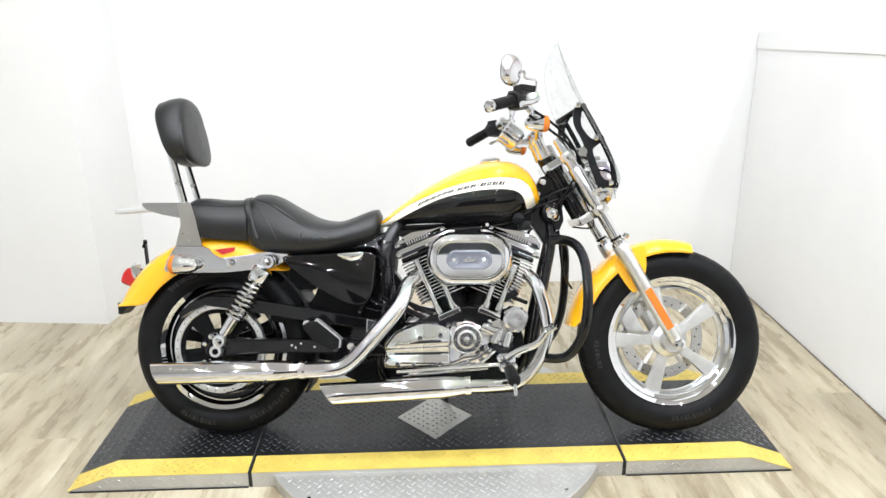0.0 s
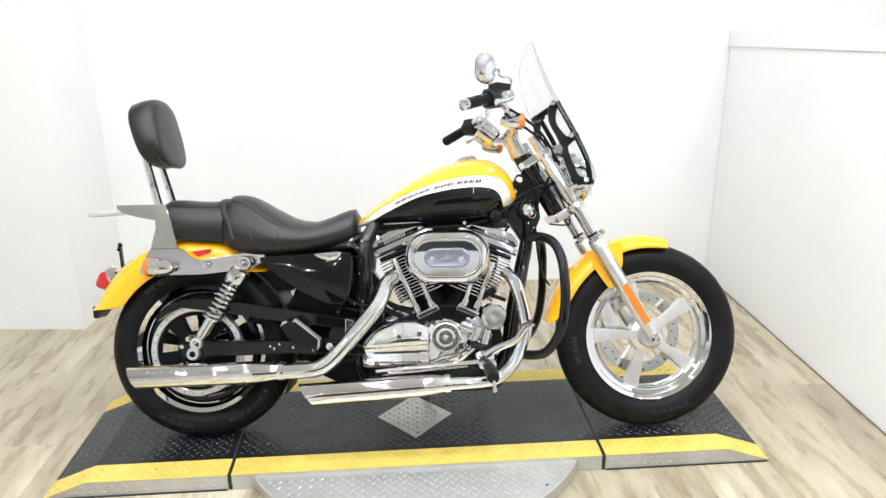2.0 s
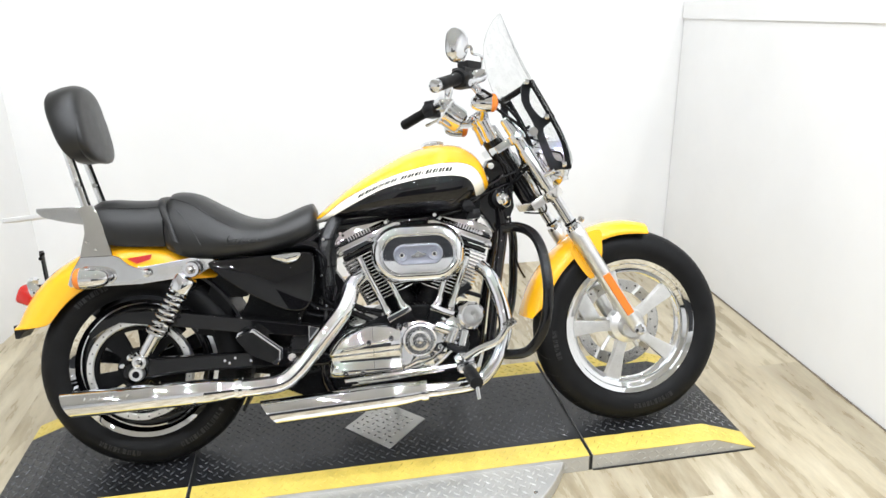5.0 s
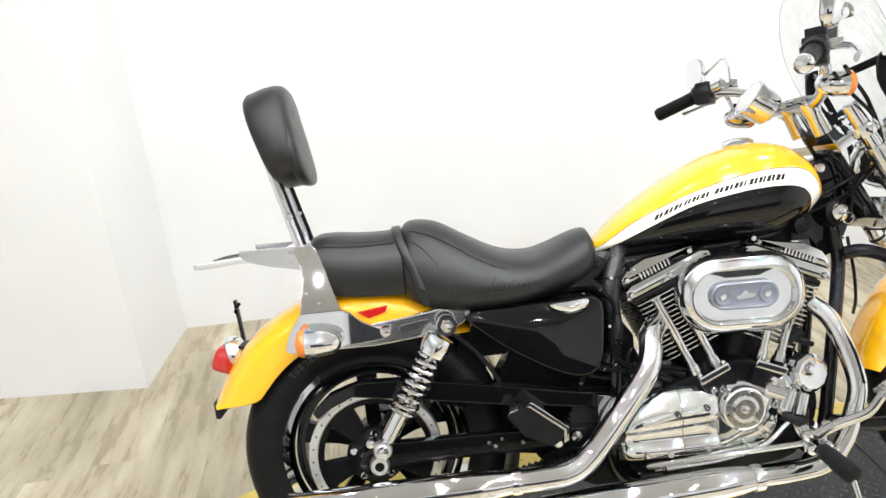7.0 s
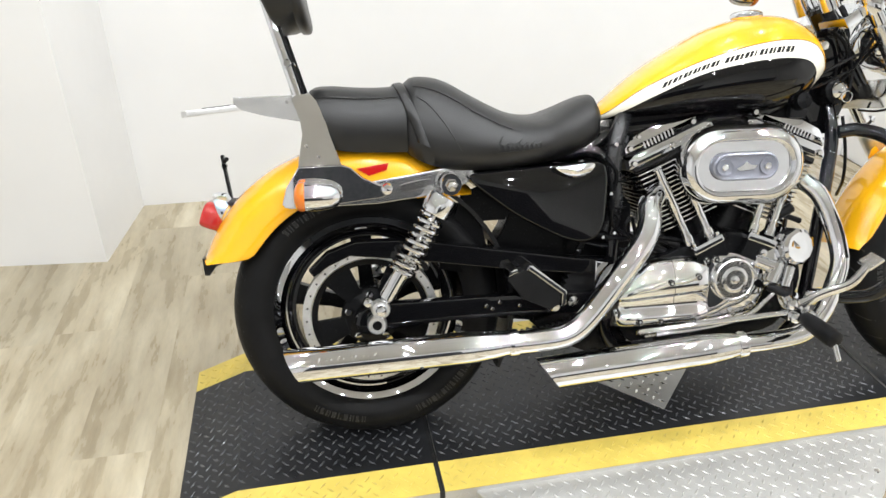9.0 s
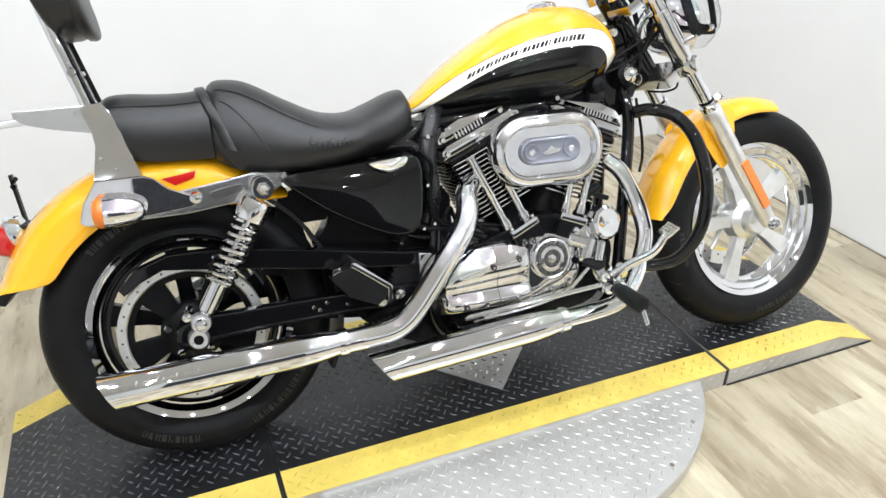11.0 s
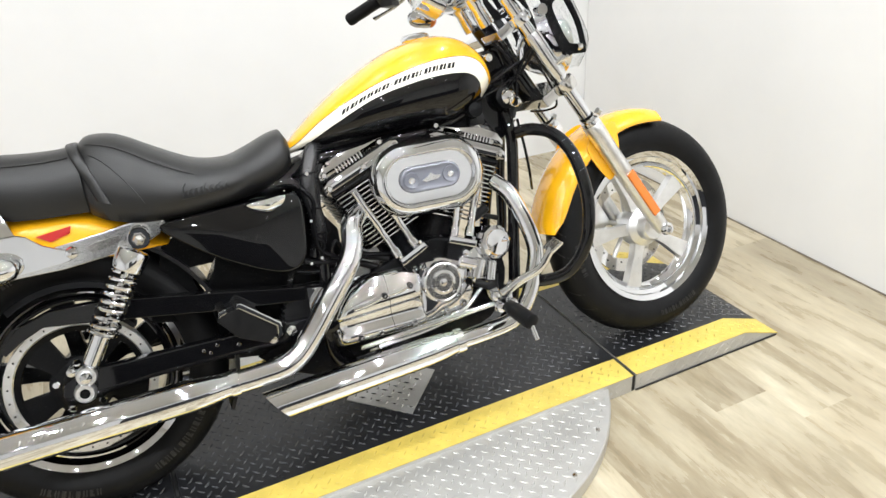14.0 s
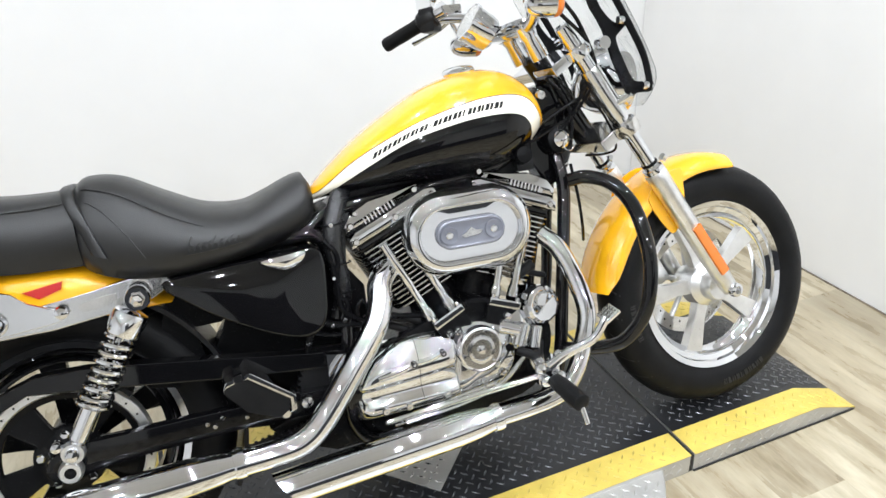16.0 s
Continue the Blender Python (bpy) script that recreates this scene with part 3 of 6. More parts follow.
# fenders
def fender(c, crown, a0, a1, half, low, n=44):
    """A rounded mudguard: a crowned section swept round the wheel; crown and low give radii at an angle in degrees."""
    rings = []
    for k in range(n):
        a = a0 + (a1 - a0) * k / (n - 1)
        R, L = crown(a), min(low(a), crown(a) - 0.004)
        sec = []
        drop = R - L
        for u in range(-10, 11):
            t = u / 10
            y = half * math.copysign(min(1.0, abs(t) * 1.55) ** 0.9, t)
            if abs(t) <= 0.645:
                r = R - min(drop, 0.034) * (abs(t) / 0.645) ** 2.6
            else:
                r = R - min(drop, 0.034) - max(drop - 0.034, 0.0) * (abs(t) - 0.645) / 0.355
            sec.append((y, r))
        inner = [(y * 0.965, r - 0.0035) for y, r in reversed(sec)]
        ca, sa = math.cos(radians(a)), math.sin(radians(a))
        rings.append([c + Vector((r * ca, y, r * sa)) for y, r in sec + inner])
    return skin(bmesh.new(), rings)


rear_fender = part("rear_fender", fender(RW, lambda a: curve1([(20, 0.345), (47, 0.362), (60, 0.373), (75, 0.380), (90, 0.382), (130, 0.388), (158, 0.387)], a), 48, 157.5, 0.094,
                                         lambda a: (max(0.288, 0.263 / math.sin(radians(a))) if a < 100 else 0.290) if a < 142 else curve1([(142, 0.290), (147, 0.292), (149.5, 0.298), (152, 0.313), (154, 0.331), (156, 0.354), (157.5, 0.372)], a)), yellow_paint, bike, "yellow painted rear fender", 50)
flap = bmesh.new()
plate(flap, [(-0.024, 0.016), (0.018, 0.014), (0.016, 0.000), (0.004, -0.004), (-0.012, -0.024), (-0.022, -0.022)], -0.045, 0.035, 0.003)
flap.transform(Matrix.Translation((-0.334, -0.02, 0.447)))
part("tail_flap", flap, black_plastic, rear_fender, "black rubber tail flap")
front_fender = fpart("front_fender", fender(FW, lambda a: curve1([(70, 0.337), (85, 0.345), (100, 0.350), (140, 0.354), (176, 0.362)], a), 78.5, 171, 0.076,
                                            lambda a: curve1([(72, 0.318), (80, 0.307), (100, 0.3060), (150, 0.3065), (164, 0.318), (171, 0.345)], a)), yellow_paint, bike, "yellow painted front fender", 50)
for side in (-1, 1):
    tab = bmesh.new()
    plate(tab, smooth_outline([(1.325, 0.585), (1.375, 0.500), (1.395, 0.492), (1.412, 0.512), (1.424, 0.540), (1.430, 0.575), (1.430, 0.605), (1.425, 0.645), (1.37, 0.632)], 3), side * 0.0765 - 0.002, side * 0.0765 + 0.002, 0.001)
    fpart("fender_bracket", tab, yellow_paint, front_fender)


# fork
def fork_point(z):
    """Centre of a fork leg at a height."""
    return 1.528 - (z - 0.323) * math.tan(RAKE)


for side in (-1, 1):
    y = side * 0.098
    P = lambda z: Vector((fork_point(z), y, z))
    leg = fpart("fork_leg", lathe(bmesh.new(), [(0.006, 0.0), (0.019, 0.002), (0.022, 0.02), (0.023, 0.06), (0.0242, 0.11), (0.0245, 0.30), (0.0262, 0.36), (0.0262, 0.385), (0.023, 0.392), (0.01, 0.392)], P(0.318), P(0.9) - P(0.318), 24), aluminium, bike, "cast aluminium lower fork leg")
    fpart("fork_tube", rod(bmesh.new(), P(0.62), P(1.005), 0.0180, 20), chrome, bike, "chrome fork tube")
    fpart("dust_seal", lathe(bmesh.new(), [(0.018, 0.0), (0.0245, 0.0), (0.0255, 0.008), (0.0245, 0.016), (0.021, 0.018), (0.0185, 0.022)], P(0.648), P(0.9) - P(0.648), 24), chrome, leg)
    fpart("collar_nut", lathe(bmesh.new(), [(0.0, 0.0), (0.0105, 0.0), (0.0105, 0.012), (0.006, 0.016), (0.0, 0.016)], P(0.664) + Vector((0.022, side * 0.010, 0.012)), (0.5, side * 0.25, 0.85), 6), chrome, leg)
    fpart("seal_ring", lathe(bmesh.new(), [(0.0175, 0.0), (0.0198, 0.0), (0.0198, 0.006), (0.0175, 0.008)], P(0.670), P(0.9) - P(0.670), 20), satin_black, leg)
    fpart("fork_cover", lathe(bmesh.new(), [(0.018, 0.0), (0.0225, 0.0), (0.0232, 0.006), (0.0232, 0.128), (0.022, 0.134), (0.018, 0.135)], P(0.790), P(0.95) - P(0.795), 24), polished, bike, "polished upper fork cover")
    if side < 0:
        refl = bmesh.new()
        d = (P(0.5) - P(0.40)).normalized()
        a, b = P(0.375), P(0.505)
        block(refl, (-0.0125, -0.004, 0), (0.0125, 0.004, (b - a).length), 0.003)
        q = Vector((0, 0, 1)).rotation_difference(d).to_matrix().to_4x4()
        refl.transform(Matrix.Translation(a + Vector((0.0, -0.0252, 0))) @ q)
        fpart("side_reflector", refl, amber_lens, leg, "amber side reflector")
    fpart("axle_nut", lathe(bmesh.new(), [(0.006, 0.0), (0.017, 0.0), (0.019, -0.006), (0.017, -0.016), (0.010, -0.018), (0.009, -0.010)], (FW.x, y + side * 0.012, FW.z), (0, -side, 0), 20), chrome, leg)
for z, h, w in ((0.765, 0.030, 0.029), (0.945, 0.026, 0.027)):
    clamp = bmesh.new()
    for side in (-1, 1):
        c = Vector((fork_point(z), side * 0.098, z))
        lathe(clamp, [(0.02, -h / 2), (w, -h / 2), (w + 0.003, 0), (w, h / 2), (0.02, h / 2)], c, (-math.sin(RAKE), 0, math.cos(RAKE)), 20)
    bar = bmesh.new()
    block(bar, (-0.075, -0.098, -h / 2), (0.012, 0.098, h / 2), 0.006)
    bar.transform(Matrix.Translation((fork_point(z), 0, z)) @ Matrix.Rotation(-RAKE, 4, "Y"))
    merge(clamp, bar)
    fpart("triple_clamp", clamp, worn_chrome if z < 0.9 else chrome, bike, "polished fork yoke")

# fuel tank in three paints
TOP = [(0.534, 0.731), (0.593, 0.781), (0.663, 0.832), (0.748, 0.881), (0.833, 0.920), (0.917, 0.938), (0.983, 0.937), (1.035, 0.912), (1.066, 0.868), (1.082, 0.806)]
LOW = [(0.534, 0.715), (0.60, 0.722), (0.70, 0.727), (0.90, 0.728), (0.98, 0.738), (1.03, 0.764), (1.060, 0.785), (1.082, 0.80)]
WIDE = [(0.534, 0.030), (0.575, 0.058), (0.64, 0.092), (0.72, 0.117), (0.82, 0.135), (0.92, 0.141), (0.99, 0.136), (1.04, 0.116), (1.07, 0.084), (1.082, 0.050)]
BAND_LO = [(0.534, 0.7155), (0.56, 0.7195), (0.655, 0.768), (0.751, 0.810), (0.845, 0.831), (0.908, 0.838), (0.97, 0.837), (1.004, 0.826), (1.022, 0.803), (1.031, 0.775), (1.036, 0.769), (1.082, 0.801)]
BAND_HI = [(0.534, 0.724), (0.56, 0.735), (0.625, 0.780), (0.69, 0.813), (0.785, 0.849), (0.896, 0.874), (0.975, 0.877), (1.019, 0.865), (1.045, 0.838), (1.058, 0.805), (1.064, 0.790), (1.082, 0.8015)]


def tank_y(x, z):
    zt, zb, w = curve1(TOP, x), curve1(LOW, x), curve1(WIDE, x)
    zm = zb + 0.42 * (zt - zb)
    if z >= zm:
        return w * max(0.0, 1 - ((z - zm) / (zt - zm)) ** 2.15) ** (1 / 2.15)
    return w * max(0.0, 1 - 0.34 * ((zm - z) / (zm - zb)) ** 2.4)


def tank_zone(lower, upper, n, to_top=False, to_bottom=False):
    """The strip of the tank skin between two heights, on both flanks."""
    bm = bmesh.new()
    xs = sorted({0.534 + (1.082 - 0.534) * k / 60 for k in range(61)} | {1.026, 1.029, 1.034, 1.036, 1.04, 1.05, 1.06, 1.064, 1.075, 1.079})
    sides = []
    for s in (-1, 1):
        rings = []
        for x in xs:
            zb, zt = curve1(LOW, x), curve1(TOP, x)
            a, b = min(max(lower(x), zb), zt), min(max(upper(x), zb), zt)
            row = []
            for k in range(n + 1):
                t = k / n
                if to_top:
                    t = math.sin(t * math.pi / 2) ** 0.9
                z = a + (b - a) * t
                row.append((x, s * tank_y(x, z), z))
            rings.append(row)
        skin(bm, rings, False, False)
        if to_bottom:
            skin(bm, [[r[0], (r[0][0], 0, r[0][2] + 0.004)] for r in rings], False, False)
    bmesh.ops.remove_doubles(bm, verts=bm.verts, dist=0.00015)
    return bm


tank = part("fuel_tank", tank_zone(lambda x: curve1(BAND_HI, x), lambda x: curve1(TOP, x), 22, True), yellow_paint, bike, "yellow upper tank skin", 60)
part("tank_band", tank_zone(lambda x: curve1(BAND_LO, x), lambda x: curve1(BAND_HI, x), 8), cream_paint, tank, "cream band along the tank", 60)
part("tank_panel", tank_zone(lambda x: curve1(LOW, x), lambda x: curve1(BAND_LO, x), 14, False, True), black_paint, tank, "gloss black lower tank panel", 60)
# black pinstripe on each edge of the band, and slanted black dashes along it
for s in (-1, 1):
    for band, w in ((BAND_HI, 0.0016), (BAND_LO, 0.0012)):
        path = []
        for k in range(70):
            x = 0.542 + (1.058 - 0.542) * k / 69
            if band is BAND_LO and x > 1.032:
                break
            z = curve1(band, x)
            path.append((x, s * (tank_y(x, z) + 0.0002), z))
        part("pinstripe", tube(bmesh.new(), path, w * 0.5, 6), ink, tank)
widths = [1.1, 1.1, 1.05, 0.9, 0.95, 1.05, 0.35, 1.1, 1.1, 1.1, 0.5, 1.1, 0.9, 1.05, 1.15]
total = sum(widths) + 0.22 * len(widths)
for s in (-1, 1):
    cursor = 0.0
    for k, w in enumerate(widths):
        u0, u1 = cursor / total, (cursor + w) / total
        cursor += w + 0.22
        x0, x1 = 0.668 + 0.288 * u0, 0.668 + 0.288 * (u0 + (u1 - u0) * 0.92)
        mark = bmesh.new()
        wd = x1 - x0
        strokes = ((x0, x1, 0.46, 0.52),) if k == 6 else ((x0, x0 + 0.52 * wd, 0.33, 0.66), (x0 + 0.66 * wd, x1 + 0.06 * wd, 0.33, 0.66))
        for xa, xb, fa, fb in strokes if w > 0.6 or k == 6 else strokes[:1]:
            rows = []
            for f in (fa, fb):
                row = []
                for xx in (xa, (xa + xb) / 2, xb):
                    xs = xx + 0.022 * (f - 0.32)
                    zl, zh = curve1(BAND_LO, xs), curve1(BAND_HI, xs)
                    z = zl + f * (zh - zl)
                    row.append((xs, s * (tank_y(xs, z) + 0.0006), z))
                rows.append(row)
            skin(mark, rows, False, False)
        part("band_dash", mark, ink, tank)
cap = lathe(bmesh.new(), [(0.0, 0.0), (0.034, 0.0), (0.037, 0.004), (0.037, 0.009), (0.034, 0.013), (0.026, 0.017), (0.012, 0.019), (0.0, 0.0195)], (0.915, -0.004, 0.934), (-0.05, -0.03, 1), 36)
part("filler_cap", cap, chrome, tank, "chrome fuel filler cap")


# seat
def seat_loft(stations, p=2.5, n=20):
    """Upholstery over stations of (x, top, base, half width, half width at the base)."""
    rings = []
    for x, zt, zb, w, wb in stations:
        ring = []
        for k in range(n + 1):
            a = math.pi * k / n
            c, s = math.cos(a), math.sin(a)
            y = w * math.copysign(abs(c) ** (2 / p), c)
            z = zb + 0.032 + (zt - zb - 0.032) * abs(s) ** (2 / p)
            ring.append((x, y, z))
        ring += [(x, -wb, zb), (x, -wb * 0.5, zb - 0.002), (x, wb * 0.5, zb - 0.002), (x, wb, zb)]
        rings.append(ring)
    return skin(bmesh.new(), rings)


def stations(keys, n):
    """Even smooth steps between key stations."""
    out = []
    x0, x1 = keys[0][0], keys[-1][0]
    for k in range(n):
        x = x0 + (x1 - x0) * k / (n - 1)
        out.append((x, *(curve1([(q[0], q[j]) for q in keys], x) for j in range(1, 5))))
    return out


RIDER = [(0.098, 0.800, 0.676, 0.112, 0.100), (0.112, 0.826, 0.662, 0.122, 0.110), (0.145, 0.832, 0.646, 0.132, 0.118), (0.19, 0.822, 0.634, 0.142, 0.125), (0.26, 0.782, 0.630, 0.158, 0.135),
         (0.33, 0.747, 0.634, 0.162, 0.135), (0.40, 0.737, 0.640, 0.150, 0.122), (0.45, 0.751, 0.648, 0.126, 0.104), (0.495, 0.769, 0.660, 0.106, 0.088), (0.525, 0.777, 0.672, 0.092, 0.078), (0.534, 0.774, 0.680, 0.085, 0.072), (0.540, 0.758, 0.690, 0.072, 0.062)]
PILLION = [(-0.112, 0.785, 0.738, 0.070, 0.06), (-0.100, 0.812, 0.710, 0.098, 0.09), (-0.06, 0.819, 0.688, 0.112, 0.10), (0.0, 0.814, 0.679, 0.116, 0.105), (0.06, 0.812, 0.676, 0.116, 0.105), (0.10, 0.816, 0.674, 0.115, 0.102)]
seat = part("seat", seat_loft(stations(RIDER, 44)), vinyl, bike, "black vinyl two-up seat", 60)
part("pillion_pad", seat_loft(stations(PILLION, 20), 3.0), vinyl, seat, "", 60)


def seat_point(keys, x, ang, p=2.5, out=0.0):
    """A point on the upholstery at an angle up from the right flank."""
    zt, zb, w, wb = (curve1([(q[0], q[j]) for q in keys], x) for j in range(1, 5))
    c, s = math.cos(radians(ang)), math.sin(radians(ang))
    return Vector((x, -(w + out) * abs(c) ** (2 / p) * (1 if c > 0 else -1), zb + 0.032 + (zt + out - zb - 0.032) * abs(s) ** (2 / p)))


def strap_point(along, ang, out):
    """A point on a band that slants forward as it runs down the seat's flanks."""
    x = along
    for _ in range(3):
        keys, p = (RIDER, 2.5) if x > 0.112 else (PILLION, 3.0)
        v = seat_point(keys, max(x, -0.1), ang, p, out)
        x = along + 0.34 * (0.815 - v.z)
    return v


strap_rings = []
for k in range(41):
    ang = 1.0 + 178.0 * k / 40
    strap_rings.append([strap_point(0.080, ang, -0.004), strap_point(0.081, ang, 0.0035), strap_point(0.085, ang, 0.0055), strap_point(0.098, ang, 0.0055), strap_point(0.102, ang, 0.0035), strap_point(0.103, ang, -0.004)])
strap = skin(bmesh.new(), strap_rings)
part("strap", strap, vinyl, seat, "black seat strap", 60)


# backrest and rack
def pad(c, half_w, half_h, depth, tilt, p=2.6, puff=0.35, n=40, taper=0.0):
    """A cushion with a rounded-square outline and swollen face; taper thins its foot."""
    rings = []
    for d, k in ((-0.5, 0.80), (-0.47, 0.90), (-0.36, 0.97), (0.0, 1.0), (0.25, 0.985), (0.40, 0.93), (0.47, 0.84), (0.5, 0.70), (0.5 + 0.06 * puff, 0.4), (0.5 + 0.09 * puff, 0.05)):
        ring = []
        for i in range(n):
            a = 2 * math.pi * i / n
            cy, cz = math.cos(a), math.sin(a)
            y = half_w * k * math.copysign(abs(cy) ** (2 / p), cy) * (1.0 + 0.10 * cz * -1)
            z = half_h * k * math.copysign(abs(cz) ** (2 / p), cz)
            ring.append((d * depth * (1 + taper * z / half_h) - 0.5 * (y / half_w) ** 2 * 0.012, y, z))
        rings.append(ring)
    bm = skin(bmesh.new(), rings)
    bm.transform(Matrix.Translation(c) @ Matrix.Rotation(-tilt, 4, "Y"))
    return bm


backrest = part("backrest", pad((-0.150, 0.024, 1.048), 0.136, 0.117, 0.086, radians(13), 2.7, 0.2, 48, 0.22), vinyl, bike, "black padded vinyl passenger backrest", 60)
part("backrest_cushion", pad((-0.116, 0.026, 1.032), 0.131, 0.102, 0.030, radians(11), 2.6, 0.5, 48), vinyl, backrest, "", 60)
for s in (-1, 1):
    upright = bmesh.new()
    tube(upright, spline([(-0.122, s * 0.076, 0.775), (-0.128, s * 0.075, 0.81), (-0.148, s * 0.071, 0.885), (-0.168, s * 0.066, 0.96), (-0.185, s * 0.06, 1.03)], 6), 0.0095, 12, True, 0.55)
    part("backrest_upright", upright, chrome, backrest, "chrome upright bar")
    part("upright_strap", tube(bmesh.new(), [(-0.112, s * 0.070, 0.80), (-0.132, s * 0.066, 0.872), (-0.152, s * 0.062, 0.945)], 0.0045, 10, True, 0.5), satin_black, backrest)
    part("upright_clamp", rod(bmesh.new(), (-0.140, s * 0.082, 0.868), (-0.140, s * 0.060, 0.868), 0.009, 12), chrome, backrest)


for sgn in (1, -1):
    for keys, p, x0, x1, g0, g1 in ((RIDER, 2.5, 0.12, 0.32, 56, 30), (PILLION, 3.0, -0.095, 0.085, 40, 44)):
        line = []
        for k in range(24):
            t = k / 23
            v = seat_point(keys, x0 + (x1 - x0) * t, g0 + (g1 - g0) * t, p, 0.0008)
            line.append((v.x, v.y * sgn, v.z))
        part("seam", tube(bmesh.new(), line, 0.0011, 6), vinyl, seat)
    line = []
    for k in range(20):
        t = k / 19
        v = seat_point(RIDER, 0.125 + 0.085 * t ** 0.8, 40 - 38 * t, 2.5, 0.0008)
        line.append((v.x, v.y * sgn, v.z))
    part("seam", tube(bmesh.new(), line, 0.0011, 6), vinyl, seat)
emblem = bmesh.new()
for k in range(9):
    x = 0.288 + 0.0105 * k
    h = (14, 7, 7, 8, 13, 8, 7, 11, 7)[k]
    tube(emblem, [seat_point(RIDER, x + 0.009 * t - 0.003 * math.sin(3.1 * t), 3 + h * t, 2.5, 0.0006) for t in (0, 0.25, 0.5, 0.75, 1)], 0.0015, 6)
    tube(emblem, [seat_point(RIDER, x + 0.0105 * t, 3 + 5 * math.sin(3.1 * t), 2.5, 0.0006) for t in (0, 0.25, 0.5, 0.75, 1)], 0.0013, 6)
tube(emblem, [seat_point(RIDER, 0.282 + 0.105 * t, 1.5, 2.5, 0.0006) for t in (0, 0.25, 0.5, 0.75, 1)], 0.0012, 6)
part("stitched_relief", emblem, vinyl, seat, "stitched relief on the seat flank", 38, "stuff")

# rack, side plates and struts
rack = part("luggage_rack", plate(bmesh.new(), [(-0.375, 0.005), (-0.36, -0.03), (-0.15, -0.092), (-0.10, -0.092), (-0.10, 0.092), (-0.15, 0.092), (-0.355, 0.075), (-0.372, 0.045)], 0.0, 0.013, 0.003,
                                        Matrix.Translation((-0.10, 0, 0.800)) @ Matrix.Rotation(radians(-4.5), 4, "Y") @ Matrix.Translation((0.10, 0, 0)) @ Matrix.Rotation(radians(-90), 4, "X") @ Matrix.Scale(-1, 4, (0, 0, 1))), aluminium, bike, "pale alloy luggage rack")
for k in range(4):
    slot = block(bmesh.new(), (-0.33 + 0.002 * k, -0.03 + 0.026 * k, 0.8025), (-0.17, -0.018 + 0.026 * k, 0.8045), 0.001)
    slot.transform(Matrix.Translation((-0.10, 0, 0.800)) @ Matrix.Rotation(radians(-4.5), 4, "Y") @ Matrix.Translation((0.10, 0, -0.8028)))
    part("rack_slot", slot, satin_black, rack)
for s in (-1, 1):
    part("rack_rail", plate(bmesh.new(), [(-0.255, 0.792), (-0.24, 0.777), (-0.19, 0.762), (-0.12, 0.748), (-0.095, 0.748), (-0.095, 0.803), (-0.255, 0.803)], s * 0.088 - 0.004, s * 0.088 + 0.004, 0.002), polished, rack)
    yo, yi = s * 0.128, s * 0.118
    side = plate(bmesh.new(), [(-0.042, 0.657), (-0.023, 0.650), (0.001, 0.627), (0.034, 0.611), (0.056, 0.606), (0.060, 0.594), (0.040, 0.583), (-0.079, 0.573), (-0.164, 0.572), (-0.171, 0.580), (-0.160, 0.614), (-0.132, 0.657)], min(yo, yi), max(yo, yi), 0.003)
    plate_low = part("side_plate", side, chrome, rack, "mirror-chrome rack side plate", 30)
    side = plate(bmesh.new(), [(-0.132, 0.657), (-0.126, 0.690), (-0.119, 0.724), (-0.122, 0.752), (-0.137, 0.797), (-0.128, 0.803), (-0.098, 0.806), (-0.085, 0.790), (-0.070, 0.752), (-0.063, 0.722), (-0.042, 0.657)], min(yo, yi), max(yo, yi), 0.003)
    for v in side.verts:
        v.co.y -= s * 0.20 * (v.co.z - 0.657)
    part("plate_top", side, chrome, plate_low, "chrome plate bent in towards the rack", 30)
    for bx, bz in ((-0.112, 0.700), (-0.088, 0.676)):
        part("plate_rivet", rod(bmesh.new(), (bx, s * 0.118, bz), (bx, s * 0.127, bz), 0.0035, 10), worn_chrome, plate_low)
    strut = plate(bmesh.new(), [(-0.160, 0.568), (0.03, 0.568), (0.13, 0.578), (0.19, 0.584), (0.225, 0.602), (0.240, 0.624), (0.232, 0.640), (0.19, 0.640), (0.10, 0.627), (0.02, 0.618), (-0.10, 0.612), (-0.160, 0.60)], min(s * 0.100, s * 0.117), max(s * 0.100, s * 0.117), 0.005)
    strut_ob = part("fender_strut", strut, polished, bike, "polished fender strut")
    part("strut_slot", plate(bmesh.new(), smooth_outline([(0.078, 0.602), (0.090, 0.592), (0.138, 0.600), (0.145, 0.612), (0.136, 0.616), (0.088, 0.609)], 3), s * 0.1178 - 0.001, s * 0.1178 + 0.001, 0.0006), worn_chrome, strut_ob)
    for bx, bz in ((0.050, 0.601), (-0.10, 0.592)):
        part("strut_bolt", lathe(bmesh.new(), [(0.004, 0.0), (0.011, 0.0), (0.0125, 0.004), (0.010, 0.011), (0.005, 0.013), (0.0, 0.013)], (bx, s * 0.126, bz), (0, s, 0), 16), chrome, strut_ob)
    rf = plate(bmesh.new(), [(-0.012, 0.644), (0.058, 0.653), (0.053, 0.638), (0.014, 0.627)], min(s * 0.090, s * 0.099), max(s * 0.090, s * 0.099), 0.002)
    part("side_reflector", rf, red_lens, rear_fender, "red side reflector")

